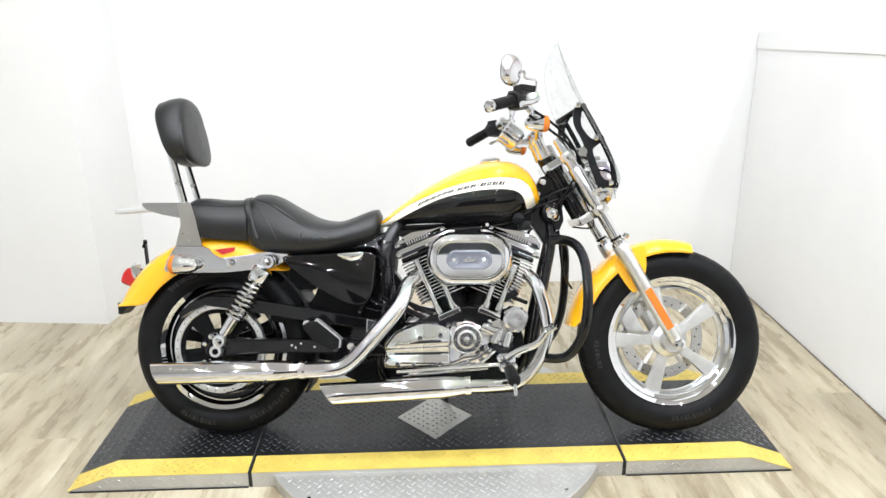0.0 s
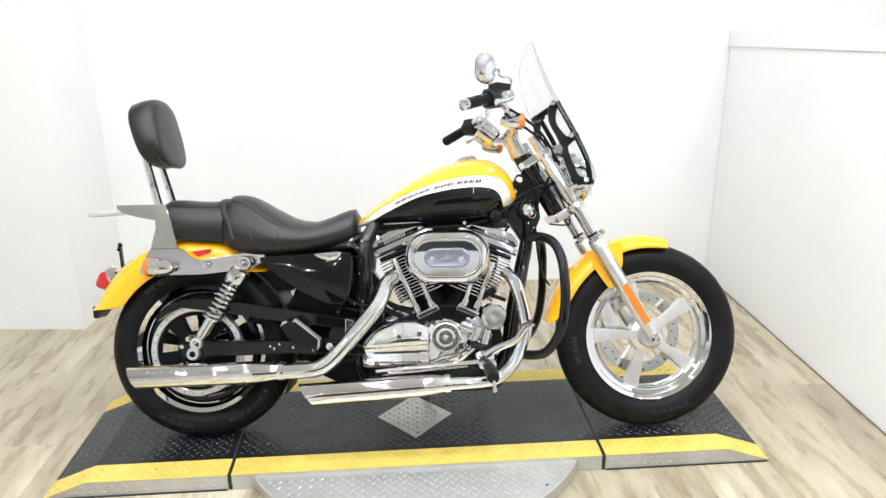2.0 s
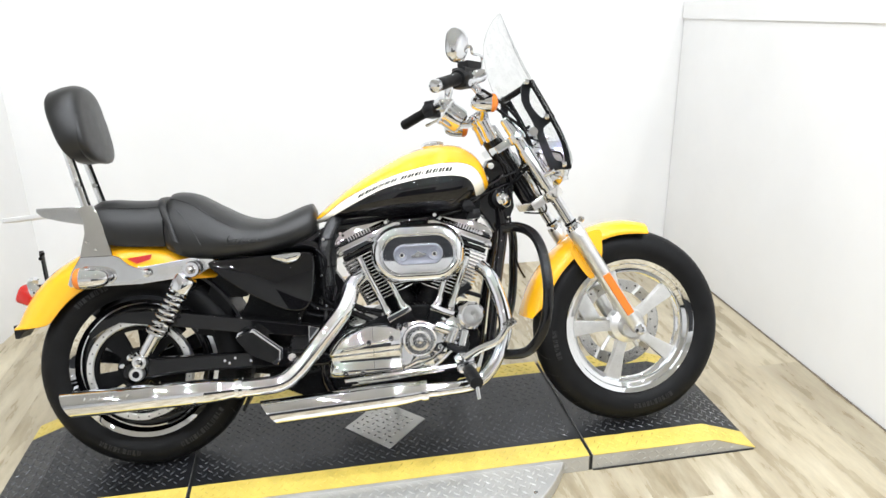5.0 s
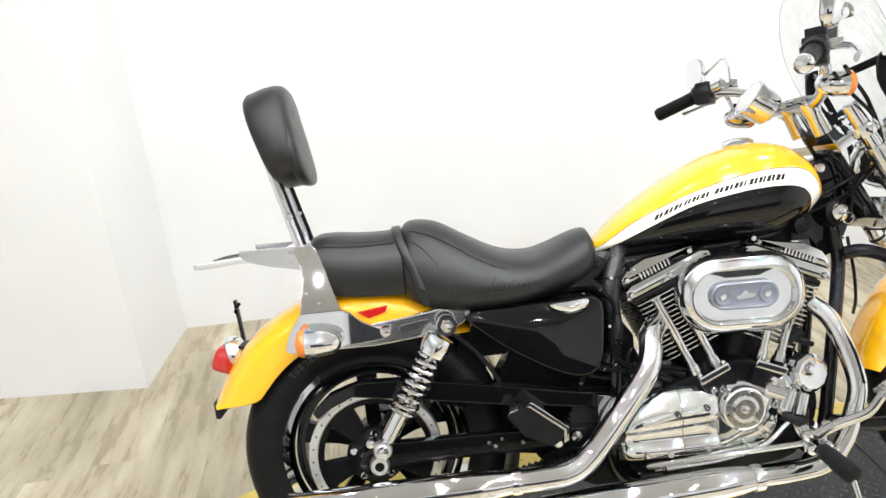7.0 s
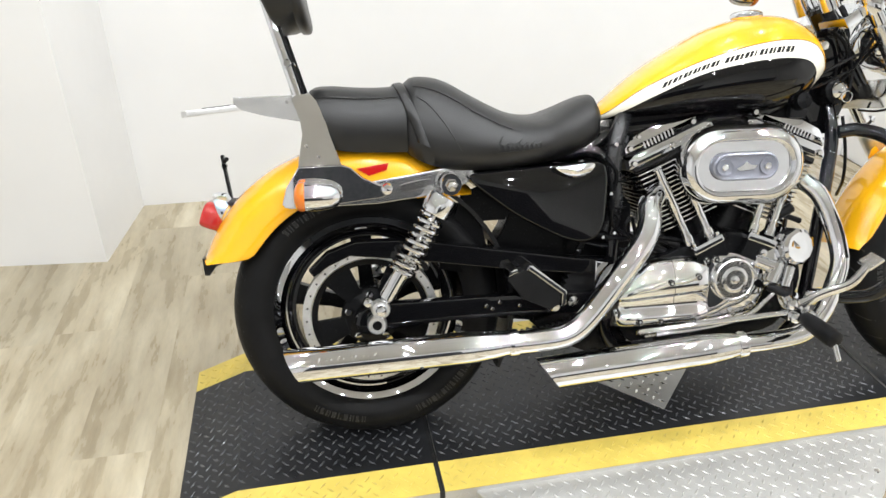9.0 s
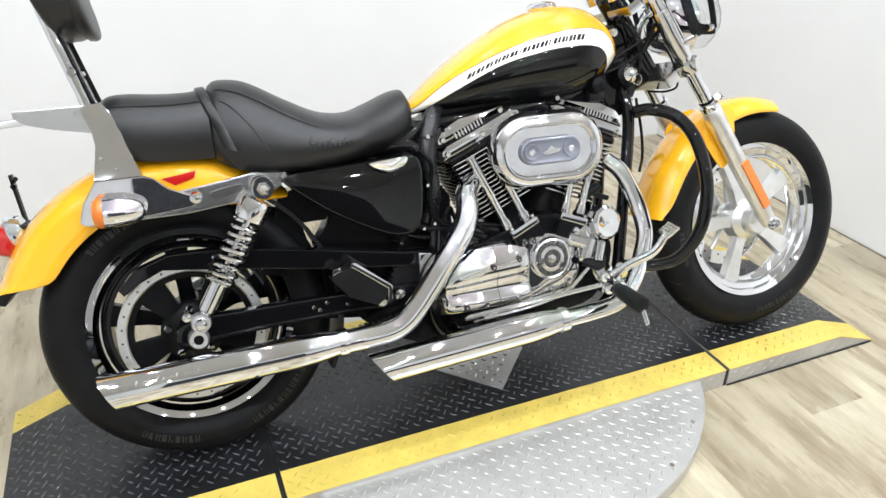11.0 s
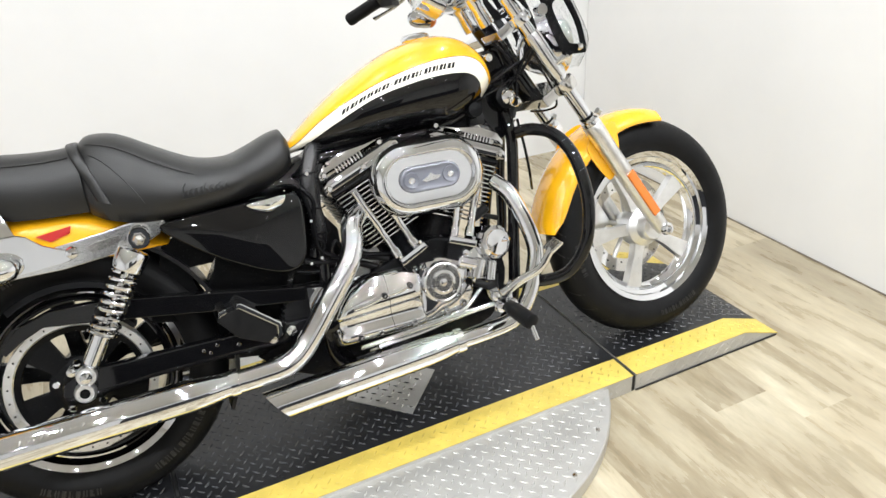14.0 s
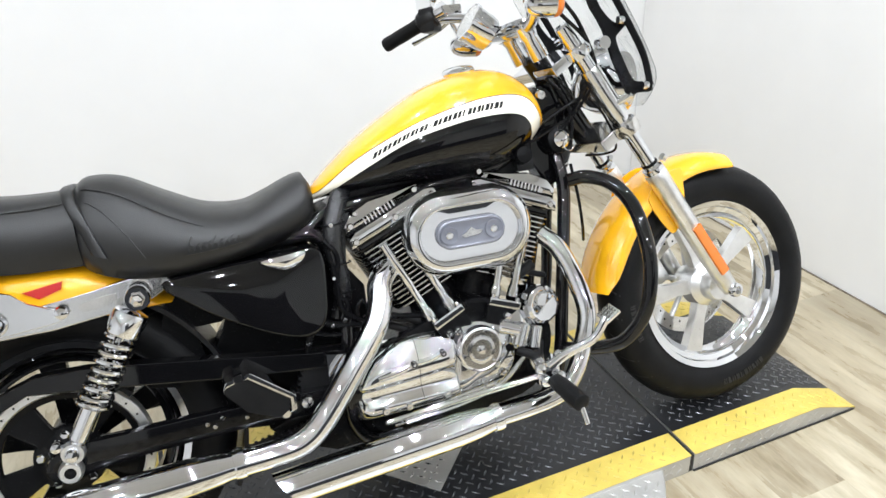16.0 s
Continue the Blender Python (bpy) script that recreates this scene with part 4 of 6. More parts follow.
# rear lamps and plate bracket
tail = part("tail_lamp", pad((-0.331, 0.010, 0.545), 0.040, 0.032, 0.048, radians(-20), 3.2, -1.0), red_lens, bike, "red tail lamp")
tb = bmesh.new()
lathe(tb, [(0.0, 0.0), (0.030, 0.0), (0.038, 0.010), (0.041, 0.024), (0.040, 0.028), (0.02, 0.030)], (-0.294, 0.010, 0.565), (-1, 0, -0.33), 28)
part("lamp_base", tb, chrome, tail, "chrome lamp base")
pb = bmesh.new()
block(pb, (-0.004, -0.009, -0.050), (0.003, 0.009, 0.052), 0.002)
pb.transform(Matrix.Translation((-0.306, 0.055, 0.624)) @ Matrix.Rotation(radians(-6), 4, "Y"))
plate_ob = part("tail_bracket", pb, black_plastic, bike, "black folding tail bracket")
arm = bmesh.new()
block(arm, (-0.323, -0.02, 0.569), (-0.268, 0.05, 0.577), 0.003)
part("holder_arm", arm, black_plastic, plate_ob)
hb = bmesh.new()
rod(hb, (-0.306, 0.044, 0.652), (-0.306, 0.028, 0.652), 0.006, 8)
rod(hb, (-0.300, 0.044, 0.668), (-0.306, 0.030, 0.662), 0.005, 8)
part("holder_bolt", hb, satin_black, plate_ob)


def bullet_lamp(name, c, direction, length, radius, front=True, label=""):
    """A chrome bullet indicator with an amber lens at its open end."""
    d = Vector(direction).normalized()
    prof = [(0.0, 0.0), (0.35, 0.03), (0.62, 0.12), (0.84, 0.30), (0.96, 0.55), (1.0, 0.80), (1.0, 0.98), (0.94, 1.0)]
    make = fpart if front else part
    lamp = make(name, lathe(bmesh.new(), [(r * radius, h * length) for r, h in prof], Vector(c) - d * length, d, 28), chrome, bike, label)
    make("lens", lathe(bmesh.new(), [(radius * 0.97, -0.001), (radius * 1.0, 0.004), (radius * 0.97, 0.011), (radius * 0.8, 0.017), (radius * 0.4, 0.021), (0.0, 0.022)], c, d, 28), amber_lens, lamp, "amber lens")
    return lamp


for s, c in ((-1, (-0.122, -0.158, 0.598)), (1, (-0.122, 0.158, 0.598))):
    rl = bullet_lamp("rear_indicator", c, (-1, 0, 0.03), 0.078, 0.031, False, "chrome rear indicator")
    part("stalk", rod(bmesh.new(), (-0.075, s * 0.126, 0.596), (-0.075, s * 0.148, 0.596), 0.010, 12), chrome, rl)

# shocks
for s in (-1, 1):
    a, b = Vector((0.020, s * 0.158, 0.347)), Vector((0.183, s * 0.152, 0.606))
    d = (b - a).normalized()
    L = (b - a).length
    shock = part("shock_absorber", lathe(bmesh.new(), [(0.006, 0.0), (0.013, 0.008), (0.012, 0.020), (0.0172, 0.026), (0.0178, 0.088), (0.024, 0.090), (0.024, 0.095), (0.0085, 0.097), (0.0085, L - 0.07), (0.006, L - 0.06)], a, d, 12), chrome, bike, "chrome coil-over rear shock")
    part("top_cup", lathe(bmesh.new(), [(0.012, 0.0), (0.031, 0.0), (0.0325, 0.003), (0.0325, 0.040), (0.030, 0.044), (0.014, 0.046)], b - d * 0.072, d, 24), chrome, shock, "chrome spring cup")
    coil = []
    turns, n = 8.2, 180
    u = d.cross(Vector((0, 1, 0))).normalized()
    w = d.cross(u)
    h0, h1 = 0.094, L - 0.076
    for k in range(n + 1):
        t = k / n
        e = t if t > 0.35 else 0.35 * (t / 0.35) ** 1.25
        ang = 2 * math.pi * turns * t
        coil.append(a + d * (h0 + (h1 - h0) * e) + 0.0265 * (math.cos(ang) * u + math.sin(ang) * w))
    part("coil_spring", tube(bmesh.new(), coil, 0.0047, 8), chrome, shock, "chrome coil spring")
    part("lower_eye", lathe(bmesh.new(), [(0.004, -0.012), (0.019, -0.012), (0.021, -0.006), (0.021, 0.006), (0.019, 0.012), (0.004, 0.012)], a, (0, 1, 0), 20), aluminium, shock)
    part("top_eye", lathe(bmesh.new(), [(0.004, -0.016), (0.021, -0.016), (0.023, -0.009), (0.023, 0.009), (0.021, 0.016), (0.004, 0.016)], b, (0, 1, 0), 20), chrome, shock)
    part("eye_bolt", lathe(bmesh.new(), [(0.013, 0.0), (0.014, 0.006), (0.010, 0.013), (0.0, 0.015)], b + Vector((0, s * 0.016, 0)), (0, s, 0), 6), worn_chrome, shock)
    part("axle_nut", lathe(bmesh.new(), [(0.008, 0.0), (0.020, 0.0), (0.0215, 0.004), (0.0215, 0.020), (0.018, 0.026), (0.0105, 0.026), (0.009, 0.010)], (0.010, s * 0.148, 0.314), (0, s, 0), 24), aluminium, bike, "axle nut")
    part("axle_bore", lathe(bmesh.new(), [(0.0, 0.0), (0.0102, 0.0), (0.0102, 0.0185), (0.0, 0.0185)], (0.010, s * 0.156, 0.314), (0, s, 0), 16), satin_black, bike)
    part("mount_nut", lathe(bmesh.new(), [(0.0, 0.0), (0.012, 0.0), (0.0125, 0.006), (0.009, 0.014), (0.0, 0.016)], (-0.006, s * 0.148, 0.362), (0, s, 0), 16), chrome, bike)
    part("mount_nut", lathe(bmesh.new(), [(0.0, 0.0), (0.013, 0.0), (0.0135, 0.006), (0.010, 0.014), (0.0, 0.016)], (0.020, s * 0.169, 0.347), (0, s, 0), 16), chrome, bike)
    arm = bmesh.new()
    plate(arm, smooth_outline([(-0.035, 0.300), (-0.025, 0.338), (0.03, 0.352), (0.10, 0.352), (0.30, 0.350), (0.50, 0.342), (0.56, 0.325), (0.555, 0.295), (0.50, 0.293), (0.30, 0.300), (0.08, 0.296), (0.0, 0.282)], 3), min(s * 0.112, s * 0.143), max(s * 0.112, s * 0.143), 0.013)
    for bx, bz in ((0.255, 0.33), (0.268, 0.322), (0.285, 0.336), (0.33, 0.325)):
        part("arm_bolt", rod(bmesh.new(), (bx, s * 0.142, bz), (bx, s * 0.147, bz), 0.0045, 10), chrome, bike)
    part("swingarm", arm, black_paint, bike, "gloss black swingarm")

# belt drive
guard = bmesh.new()
plate(guard, [(-0.128, 0.432), (-0.088, 0.469), (-0.023, 0.490), (0.06, 0.488), (0.14, 0.478), (0.30, 0.450), (0.477, 0.418), (0.545, 0.412), (0.548, 0.382), (0.476, 0.384), (0.30, 0.407), (0.163, 0.430), (0.06, 0.446), (-0.038, 0.460), (-0.085, 0.440), (-0.118, 0.418)], -0.128, -0.092, 0.004)
part("belt_guard", guard, black_paint, bike, "gloss black belt guard")
guard2 = bmesh.new()
outline = [(0.17 * math.cos(a), 0.312 + 0.17 * math.sin(a)) for a in arc(38, 128, 16)] + [(0.160 * math.cos(a), 0.312 + 0.160 * math.sin(a)) for a in arc(128, 38, 16)]
plate(guard2, outline, -0.112, -0.062, 0.001)
part("belt", guard2, rubber, bike, "black toothed drive belt")
for z0, z1 in ((0.462, 0.398), (0.162, 0.285)):
    run = bmesh.new()
    a, b = Vector((0.02, -0.083, z0)), Vector((0.585, -0.083, z1))
    d = (b - a)
    nrm = Vector((-d.z, 0, d.x)).normalized() * 0.0035
    rings = [[p + nrm + Vector((0, 0.017, 0)), p + nrm - Vector((0, 0.017, 0)), p - nrm - Vector((0, 0.017, 0)), p - nrm + Vector((0, 0.017, 0))] for p in (a, b)]
    skin(run, rings)
    n = 40
    for k in range(n):
        p = a + d * ((k + 0.5) / n) - nrm * 1.5 * (1 if z0 > 0.3 else -1)
        block(run, (p.x - 0.0035, -0.099, p.z - 0.003), (p.x + 0.0035, -0.067, p.z + 0.003), 0.001)
    part("belt_run", run, rubber, bike, "black toothed drive belt")
sp = lathe(bmesh.new(), [(0.0, -0.105), (0.052, -0.105), (0.056, -0.10), (0.056, -0.066), (0.0, -0.066)], (0.585, 0.0, 0.342), (0, 1, 0), 36)
part("drive_sprocket", sp, satin_black, bike)
part("pivot_cap", lathe(bmesh.new(), [(0.0, 0.0), (0.014, 0.0), (0.015, 0.006), (0.012, 0.011), (0.0, 0.013)], (0.450, -0.142, 0.327), (0, -1, 0), 8), worn_chrome, bike)
inner = bmesh.new()
plate(inner, [(0.332, 0.53), (0.30, 0.60), (0.55, 0.62), (0.62, 0.52), (0.62, 0.27), (0.50, 0.24), (0.30, 0.27), (0.289, 0.445), (0.316, 0.487)], -0.060, 0.02, 0.008)
plate(inner, [(0.16, 0.40), (0.22, 0.57), (0.30, 0.60), (0.34, 0.53), (0.318, 0.505), (0.262, 0.505), (0.278, 0.43), (0.25, 0.38)], -0.058, -0.045, 0.003)
plate(inner, [(0.18, 0.39), (0.20, 0.53), (0.282, 0.53), (0.282, 0.39)], 0.075, 0.085, 0.002)
part("battery_tray", inner, satin_black, bike, "satin black battery and frame casing")
part("chrome_bracket", plate(bmesh.new(), [(0.503, 0.416), (0.558, 0.404), (0.532, 0.376), (0.500, 0.346)], -0.150, -0.132, 0.003), chrome, bike, "small chrome bracket")
mud = bmesh.new()
rings = []
for a in arc(-28, 62, 14):
    rings.append([RW + Vector((r * math.cos(a), y, r * math.sin(a))) for y, r in ((-0.085, 0.321), (0.085, 0.321), (0.085, 0.330), (-0.085, 0.330))])
part("inner_guard", skin(mud, rings), black_plastic, bike, "black inner mudguard")

# side cover, oil cap and the dark cover behind the rear cylinder
side_o = smooth_outline([(0.228, 0.612), (0.250, 0.626), (0.425, 0.633), (0.510, 0.634), (0.531, 0.612), (0.528, 0.555), (0.518, 0.492), (0.488, 0.464), (0.428, 0.474), (0.326, 0.530), (0.250, 0.588)], 4)
for s in (-1, 1):
    shell = dome(bmesh.new(), side_o, s * 0.062, s * 0.150, 0.007)
    for v in shell.verts:
        if abs(v.co.y) > 0.1:
            v.co.y -= s * 0.09 * (v.co.z - 0.555)
    part("side_cover", shell, black_paint, bike, "gloss black side cover", 60)
part("oil_cap", dome(bmesh.new(), smooth_outline([(0.408, 0.630), (0.45, 0.634), (0.494, 0.636), (0.488, 0.618), (0.458, 0.606), (0.43, 0.614)], 4), -0.150, -0.164, 0.010), chrome, bike, "chrome oil filler cap", 50)
part("rear_cover", plate(bmesh.new(), smooth_outline([(0.556, 0.695), (0.590, 0.700), (0.618, 0.690), (0.600, 0.650), (0.592, 0.600), (0.586, 0.540), (0.590, 0.505), (0.572, 0.470), (0.556, 0.480), (0.553, 0.56), (0.548, 0.64)], 3), -0.066, 0.08, 0.008), wrinkle_black, bike, "dark plastic cover behind the rear cylinder")
part("breather_duct", tube(bmesh.new(), spline([(0.612, -0.040, 0.735), (0.588, -0.070, 0.706), (0.568, -0.090, 0.662), (0.560, -0.095, 0.605), (0.566, -0.095, 0.550), (0.562, -0.093, 0.505), (0.548, -0.090, 0.470)], 7), lambda t: 0.022 - 0.006 * abs(t - 0.4), 16, True, 0.8), grey_plastic, bike, "curved dark grey plastic duct", 60)
for z in (0.668, 0.585, 0.525):
    part("duct_band", tube(bmesh.new(), [(0.566 - 0.0255 * math.cos(q), -0.095 - 0.021 * math.sin(q), z) for q in arc(-20, 200, 14)], 0.0016, 6), satin_black, bike)
bolts = ((0.560, 0.668), (0.612, 0.682))
for bx, bz in bolts:
    part("cover_bolt", rod(bmesh.new(), (bx, -0.112, bz), (bx, -0.120, bz), 0.005, 8), worn_chrome, bike)

# frame
for s in (-1, 1):
    tubes = (
        [(1.115, s * 0.030, 0.735), (1.118, s * 0.055, 0.66), (1.098, s * 0.075, 0.56), (1.070, s * 0.09, 0.42), (1.045, s * 0.095, 0.27), (1.01, s * 0.095, 0.195), (0.94, s * 0.095, 0.175), (0.62, s * 0.095, 0.180), (0.55, s * 0.095, 0.22), (0.545, s * 0.10, 0.32), (0.56, s * 0.10, 0.45), (0.555, s * 0.09, 0.60), (0.50, s * 0.08, 0.655), (0.25, s * 0.095, 0.62)],
        [(1.09, s * 0.02, 0.80), (0.95, s * 0.05, 0.725), (0.75, s * 0.055, 0.705), (0.58, s * 0.06, 0.69), (0.50, s * 0.08, 0.655)],
    )
    for p in tubes:
        part("frame_tube", tube(bmesh.new(), spline(p, 5), 0.0155, 14), black_paint, bike, "gloss black frame tube")
neck = plate(bmesh.new(), [(1.045, 0.735), (1.055, 0.83), (1.085, 0.885), (1.128, 0.895), (1.158, 0.80), (1.165, 0.735), (1.135, 0.665), (1.095, 0.655)], -0.034, 0.034, 0.012)
neck_ob = part("frame_neck", neck, black_paint, bike, "gloss black steering neck casting")
part("steering_stem", rod(bmesh.new(), (1.224, 0, 0.745), (1.098, 0, 0.955), 0.028, 20), black_paint, bike)
for bx, by, bz, r in ((1.092, -0.036, 0.866, 0.012), (1.074, -0.040, 0.826, 0.010), (1.128, -0.036, 0.735, 0.006), (1.140, -0.036, 0.700, 0.006), (1.112, -0.036, 0.690, 0.005), (1.130, -0.036, 0.790, 0.005)):
    part("neck_bolt", lathe(bmesh.new(), [(0.0, 0.0), (r, 0.0), (r, 0.004), (r * 0.8, 0.009), (0.0, 0.010)], (bx, by, bz), (0, -1, 0), 18), worn_chrome, neck_ob)
switch = lathe(bmesh.new(), [(0.0, -0.045), (0.033, -0.045), (0.036, -0.02), (0.031, 0.0), (0.022, 0.004), (0.0, 0.005)], (1.118, -0.062, 0.762), (0.1, -1, 0.1), 24)
key_switch = part("ignition_switch", switch, satin_black, bike, "black ignition switch")
part("switch_cap", lathe(bmesh.new(), [(0.0, 0.0), (0.020, 0.0), (0.021, 0.006), (0.014, 0.014), (0.006, 0.017), (0.0, 0.018)], (1.1185, -0.066, 0.7625), (0.1, -1, 0.1), 24), chrome, key_switch)
ring = [(1.128 + 0.013 * math.cos(a), -0.085, 0.748 + 0.013 * math.sin(a)) for a in arc(0, 360, 25)]
part("key_ring", tube(bmesh.new(), ring, 0.0012, 6), chrome, key_switch, "wire key ring")
# added block that keeps the gap under the tank dark against the wall
tank_fill = plate(bmesh.new(), [(0.552, 0.684), (0.60, 0.722), (0.98, 0.735), (1.055, 0.765), (1.05, 0.705), (0.90, 0.690), (0.70, 0.684), (0.60, 0.672)], -0.045, 0.045, 0.006)
part("under_tank_fill", tank_fill, satin_black, bike, "satin black filler block added under the tank")
part("frame_foot", plate(bmesh.new(), [(0.37, 0.262), (0.42, 0.214), (0.50, 0.178), (0.60, 0.178), (0.62, 0.30), (0.50, 0.31)], -0.085, 0.085, 0.008), satin_black, bike, "satin black lower frame casting")
# crash bar
crash = [(1.112, -0.088, 0.668), (1.150, -0.105, 0.672), (1.186, -0.155, 0.654), (1.204, -0.205, 0.604), (1.208, -0.240, 0.525), (1.205, -0.248, 0.450), (1.190, -0.238, 0.372), (1.158, -0.205, 0.310), (1.12, -0.165, 0.288), (1.05, -0.110, 0.285)]
for s in (-1, 1):
    part("engine_guard", tube(bmesh.new(), spline([(x, -s * y, z) for x, y, z in crash], 6), 0.0158, 16), black_paint, bike, "gloss black engine guard")

# engine
part("engine", plate(bmesh.new(), smooth_outline([(0.575, 0.235), (0.575, 0.345), (0.64, 0.395), (0.74, 0.43), (0.835, 0.455), (0.93, 0.43), (1.00, 0.39), (1.02, 0.33), (0.99, 0.25), (0.93, 0.205), (0.75, 0.195), (0.62, 0.20)], 3), -0.118, 0.15, 0.012), satin_black, bike, "air-cooled V-twin engine in black and chrome")
CRANK = Vector((0.835, 0.0, 0.330))
for tilt, name in ((-22.5, "rear"), (22.5, "front")):
    ax = Vector((math.sin(radians(tilt)), 0, math.cos(radians(tilt))))
    fwd = Vector((ax.z, 0, -ax.x))
    q = Matrix((( fwd.x, 0, ax.x), (0, 1, 0), (fwd.z, 0, ax.z))).to_4x4()
    Q = Matrix.Translation(CRANK) @ q
    barrel = bmesh.new()
    lathe(barrel, [(0.0, 0.10), (0.062, 0.10), (0.062, 0.325), (0.0, 0.325)], CRANK, ax, 28)
    cyl = part("cylinder", barrel, satin_black, bike, "black finned cylinder with bright fin edges")
    for k in range(14):
        d = 0.176 + 0.0112 * k
        half = 0.098 + 0.0008 * k
        outline = smooth_outline([(-half, -0.05), (-half * 0.86, -0.088), (0, -0.092), (half * 0.86, -0.088), (half, -0.05), (half, 0.05), (half * 0.8, 0.085), (-half * 0.8, 0.085), (-half, 0.05)], 2)
        fin = plate(bmesh.new(), outline, -0.0015, 0.0015, 0.0008, Q @ Matrix.Translation((0, 0, d)) @ Matrix.Rotation(radians(90), 4, "X") @ Matrix.Scale(-1, 4, (0, 0, 1)))
        fin_ob = part("fin", fin, satin_black, cyl, "", 30)
        fin_ob.data.materials.append(polished)
        for poly in fin_ob.data.polygons:
            if abs(poly.normal.dot(ax)) < 0.6 and poly.normal.y < -0.45:
                poly.material_index = 1
    head = bmesh.new()
    block(head, (-0.100, -0.088, 0.326), (0.100, 0.086, 0.343), 0.006, Q)
    part("cylinder_head", head, black_paint, cyl, "gloss black cylinder head")
    flip = 1 if tilt < 0 else -1
    lower = plate(bmesh.new(), [(-0.113 * flip, 0.345), (-0.108 * flip, 0.366), (-0.090 * flip, 0.374), (0.086 * flip, 0.374), (0.104 * flip, 0.366), (0.108 * flip, 0.345)], -0.100, 0.088, 0.011, Q)
    rocker = part("rocker_box", lower, chrome, cyl, "chrome rocker box")
    upper = plate(bmesh.new(), [(-0.106 * flip, 0.376), (-0.102 * flip, 0.394), (-0.078 * flip, 0.410), (-0.030 * flip, 0.414), (0.030 * flip, 0.399), (0.080 * flip, 0.390), (0.084 * flip, 0.376)], -0.088, 0.074, 0.014, Q)
    part("rocker_lid", upper, chrome, rocker)
    part("gasket", block(bmesh.new(), (-0.104, -0.092, 0.3735), (0.100, 0.080, 0.3765), 0.0, Q), satin_black, rocker)
    for k in range(9):
        rib = block(bmesh.new(), (flip * (-0.024 + 0.0088 * (k - 4)) - 0.002, -0.097, 0.376), (flip * (-0.024 + 0.0088 * (k - 4)) + 0.002, -0.078, 0.391), 0.001, Q)
        part("rib", rib, chrome, rocker)
    for u, v in ((-0.098, 0.356), (0.092, 0.356), (-0.090, 0.388), (0.066, 0.382), (0.0, 0.356)):
        p = CRANK + q.to_3x3() @ Vector((u, -0.098 if v < 0.37 else -0.085, v))
        part("bolt", lathe(bmesh.new(), [(0.0, 0.0), (0.0075, 0.0), (0.008, 0.004), (0.0055, 0.009), (0.0, 0.009)], p, (0, -1, 0), 12), worn_chrome, rocker)
for pairs, foot in ((((0.742, 0.430), (0.664, 0.606)), "r"), (((0.790, 0.445), (0.716, 0.615)), "r"), (((0.892, 0.448), (0.944, 0.60)), "f"), (((0.934, 0.438), (0.992, 0.59)), "f")):
    (xa, za), (xb, zb) = pairs
    a, b = Vector((xa, -0.113, za)), Vector((xb, -0.100, zb))
    part("pushrod_tube", lathe(bmesh.new(), [(0.0, 0.0), (0.0125, 0.0), (0.0125, 0.02), (0.0095, 0.026), (0.0095, 0.085), (0.0112, 0.09), (0.0112, (b - a).length)], a, b - a, 18), chrome, bike, "chrome pushrod tube")
for x0, z0, t in ((0.772, 0.435, 25), (0.906, 0.436, -22)):
    m = Matrix.Translation((x0, 0, z0)) @ Matrix.Rotation(radians(-t), 4, "Y")
    tap = part("tappet_block", block(bmesh.new(), (-0.036, -0.140, -0.055), (0.036, -0.07, -0.012), 0.006, m), satin_black, bike, "black tappet block")
    part("tappet_cover", block(bmesh.new(), (-0.038, -0.142, -0.012), (0.038, -0.085, 0.006), 0.004, m), chrome, tap)
    for u in (-0.03, 0.03):
        part("bolt", rod(bmesh.new(), m @ Vector((u, -0.134, 0.004)), m @ Vector((u, -0.134, 0.014)), 0.005, 8), chrome, tap)

# covers on the timing side
cam_o = smooth_outline([(0.776, 0.400), (0.82, 0.410), (0.86, 0.402), (0.892, 0.385), (0.916, 0.352), (0.912, 0.300), (0.880, 0.262), (0.82, 0.250), (0.776, 0.250), (0.772, 0.32)], 4)
cam_cover = part("cam_cover", dome(bmesh.new(), cam_o, -0.10, -0.138, 0.012), chrome, bike, "chrome timing-side cover", 45)
COVER_TOP = [(0.548, 0.318), (0.560, 0.345), (0.585, 0.376), (0.611, 0.395), (0.667, 0.405), (0.724, 0.406), (0.780, 0.402)]
COVER_SWELL = [(0.548, 0.35), (0.556, 0.72), (0.572, 0.94), (0.60, 1.0), (0.768, 1.0), (0.774, 0.94), (0.780, 0.70)]


def cover_section(x, out=0.0):
    """The rolled outline of the sprocket cover at x, top to foot."""
    zt, f, zs = curve1(COVER_TOP, x), curve1(COVER_SWELL, x), 0.316 + 0.05 * (x - 0.55)
    h = max(0.0, (zt - zs) / 0.075)
    pts = [(-0.10, zt), (-0.120, zt - 0.002 * h), (-0.136, zt - 0.011 * h), (-0.147, zt - 0.027 * h), (-0.153, zt - 0.046 * h), (-0.154, zs + 0.016 * h), (-0.153, zs + 0.005 * h), (-0.150, zs), (-0.147, zs - 0.005),
           (-0.146, 0.299), (-0.147, 0.290), (-0.151, 0.286), (-0.1545, 0.281), (-0.156, 0.273), (-0.155, 0.262), (-0.149, 0.254), (-0.130, 0.248), (-0.10, 0.247)]
    return [Vector((x, -0.10 + (y + 0.10) * f - out, z)) for y, z in pts]


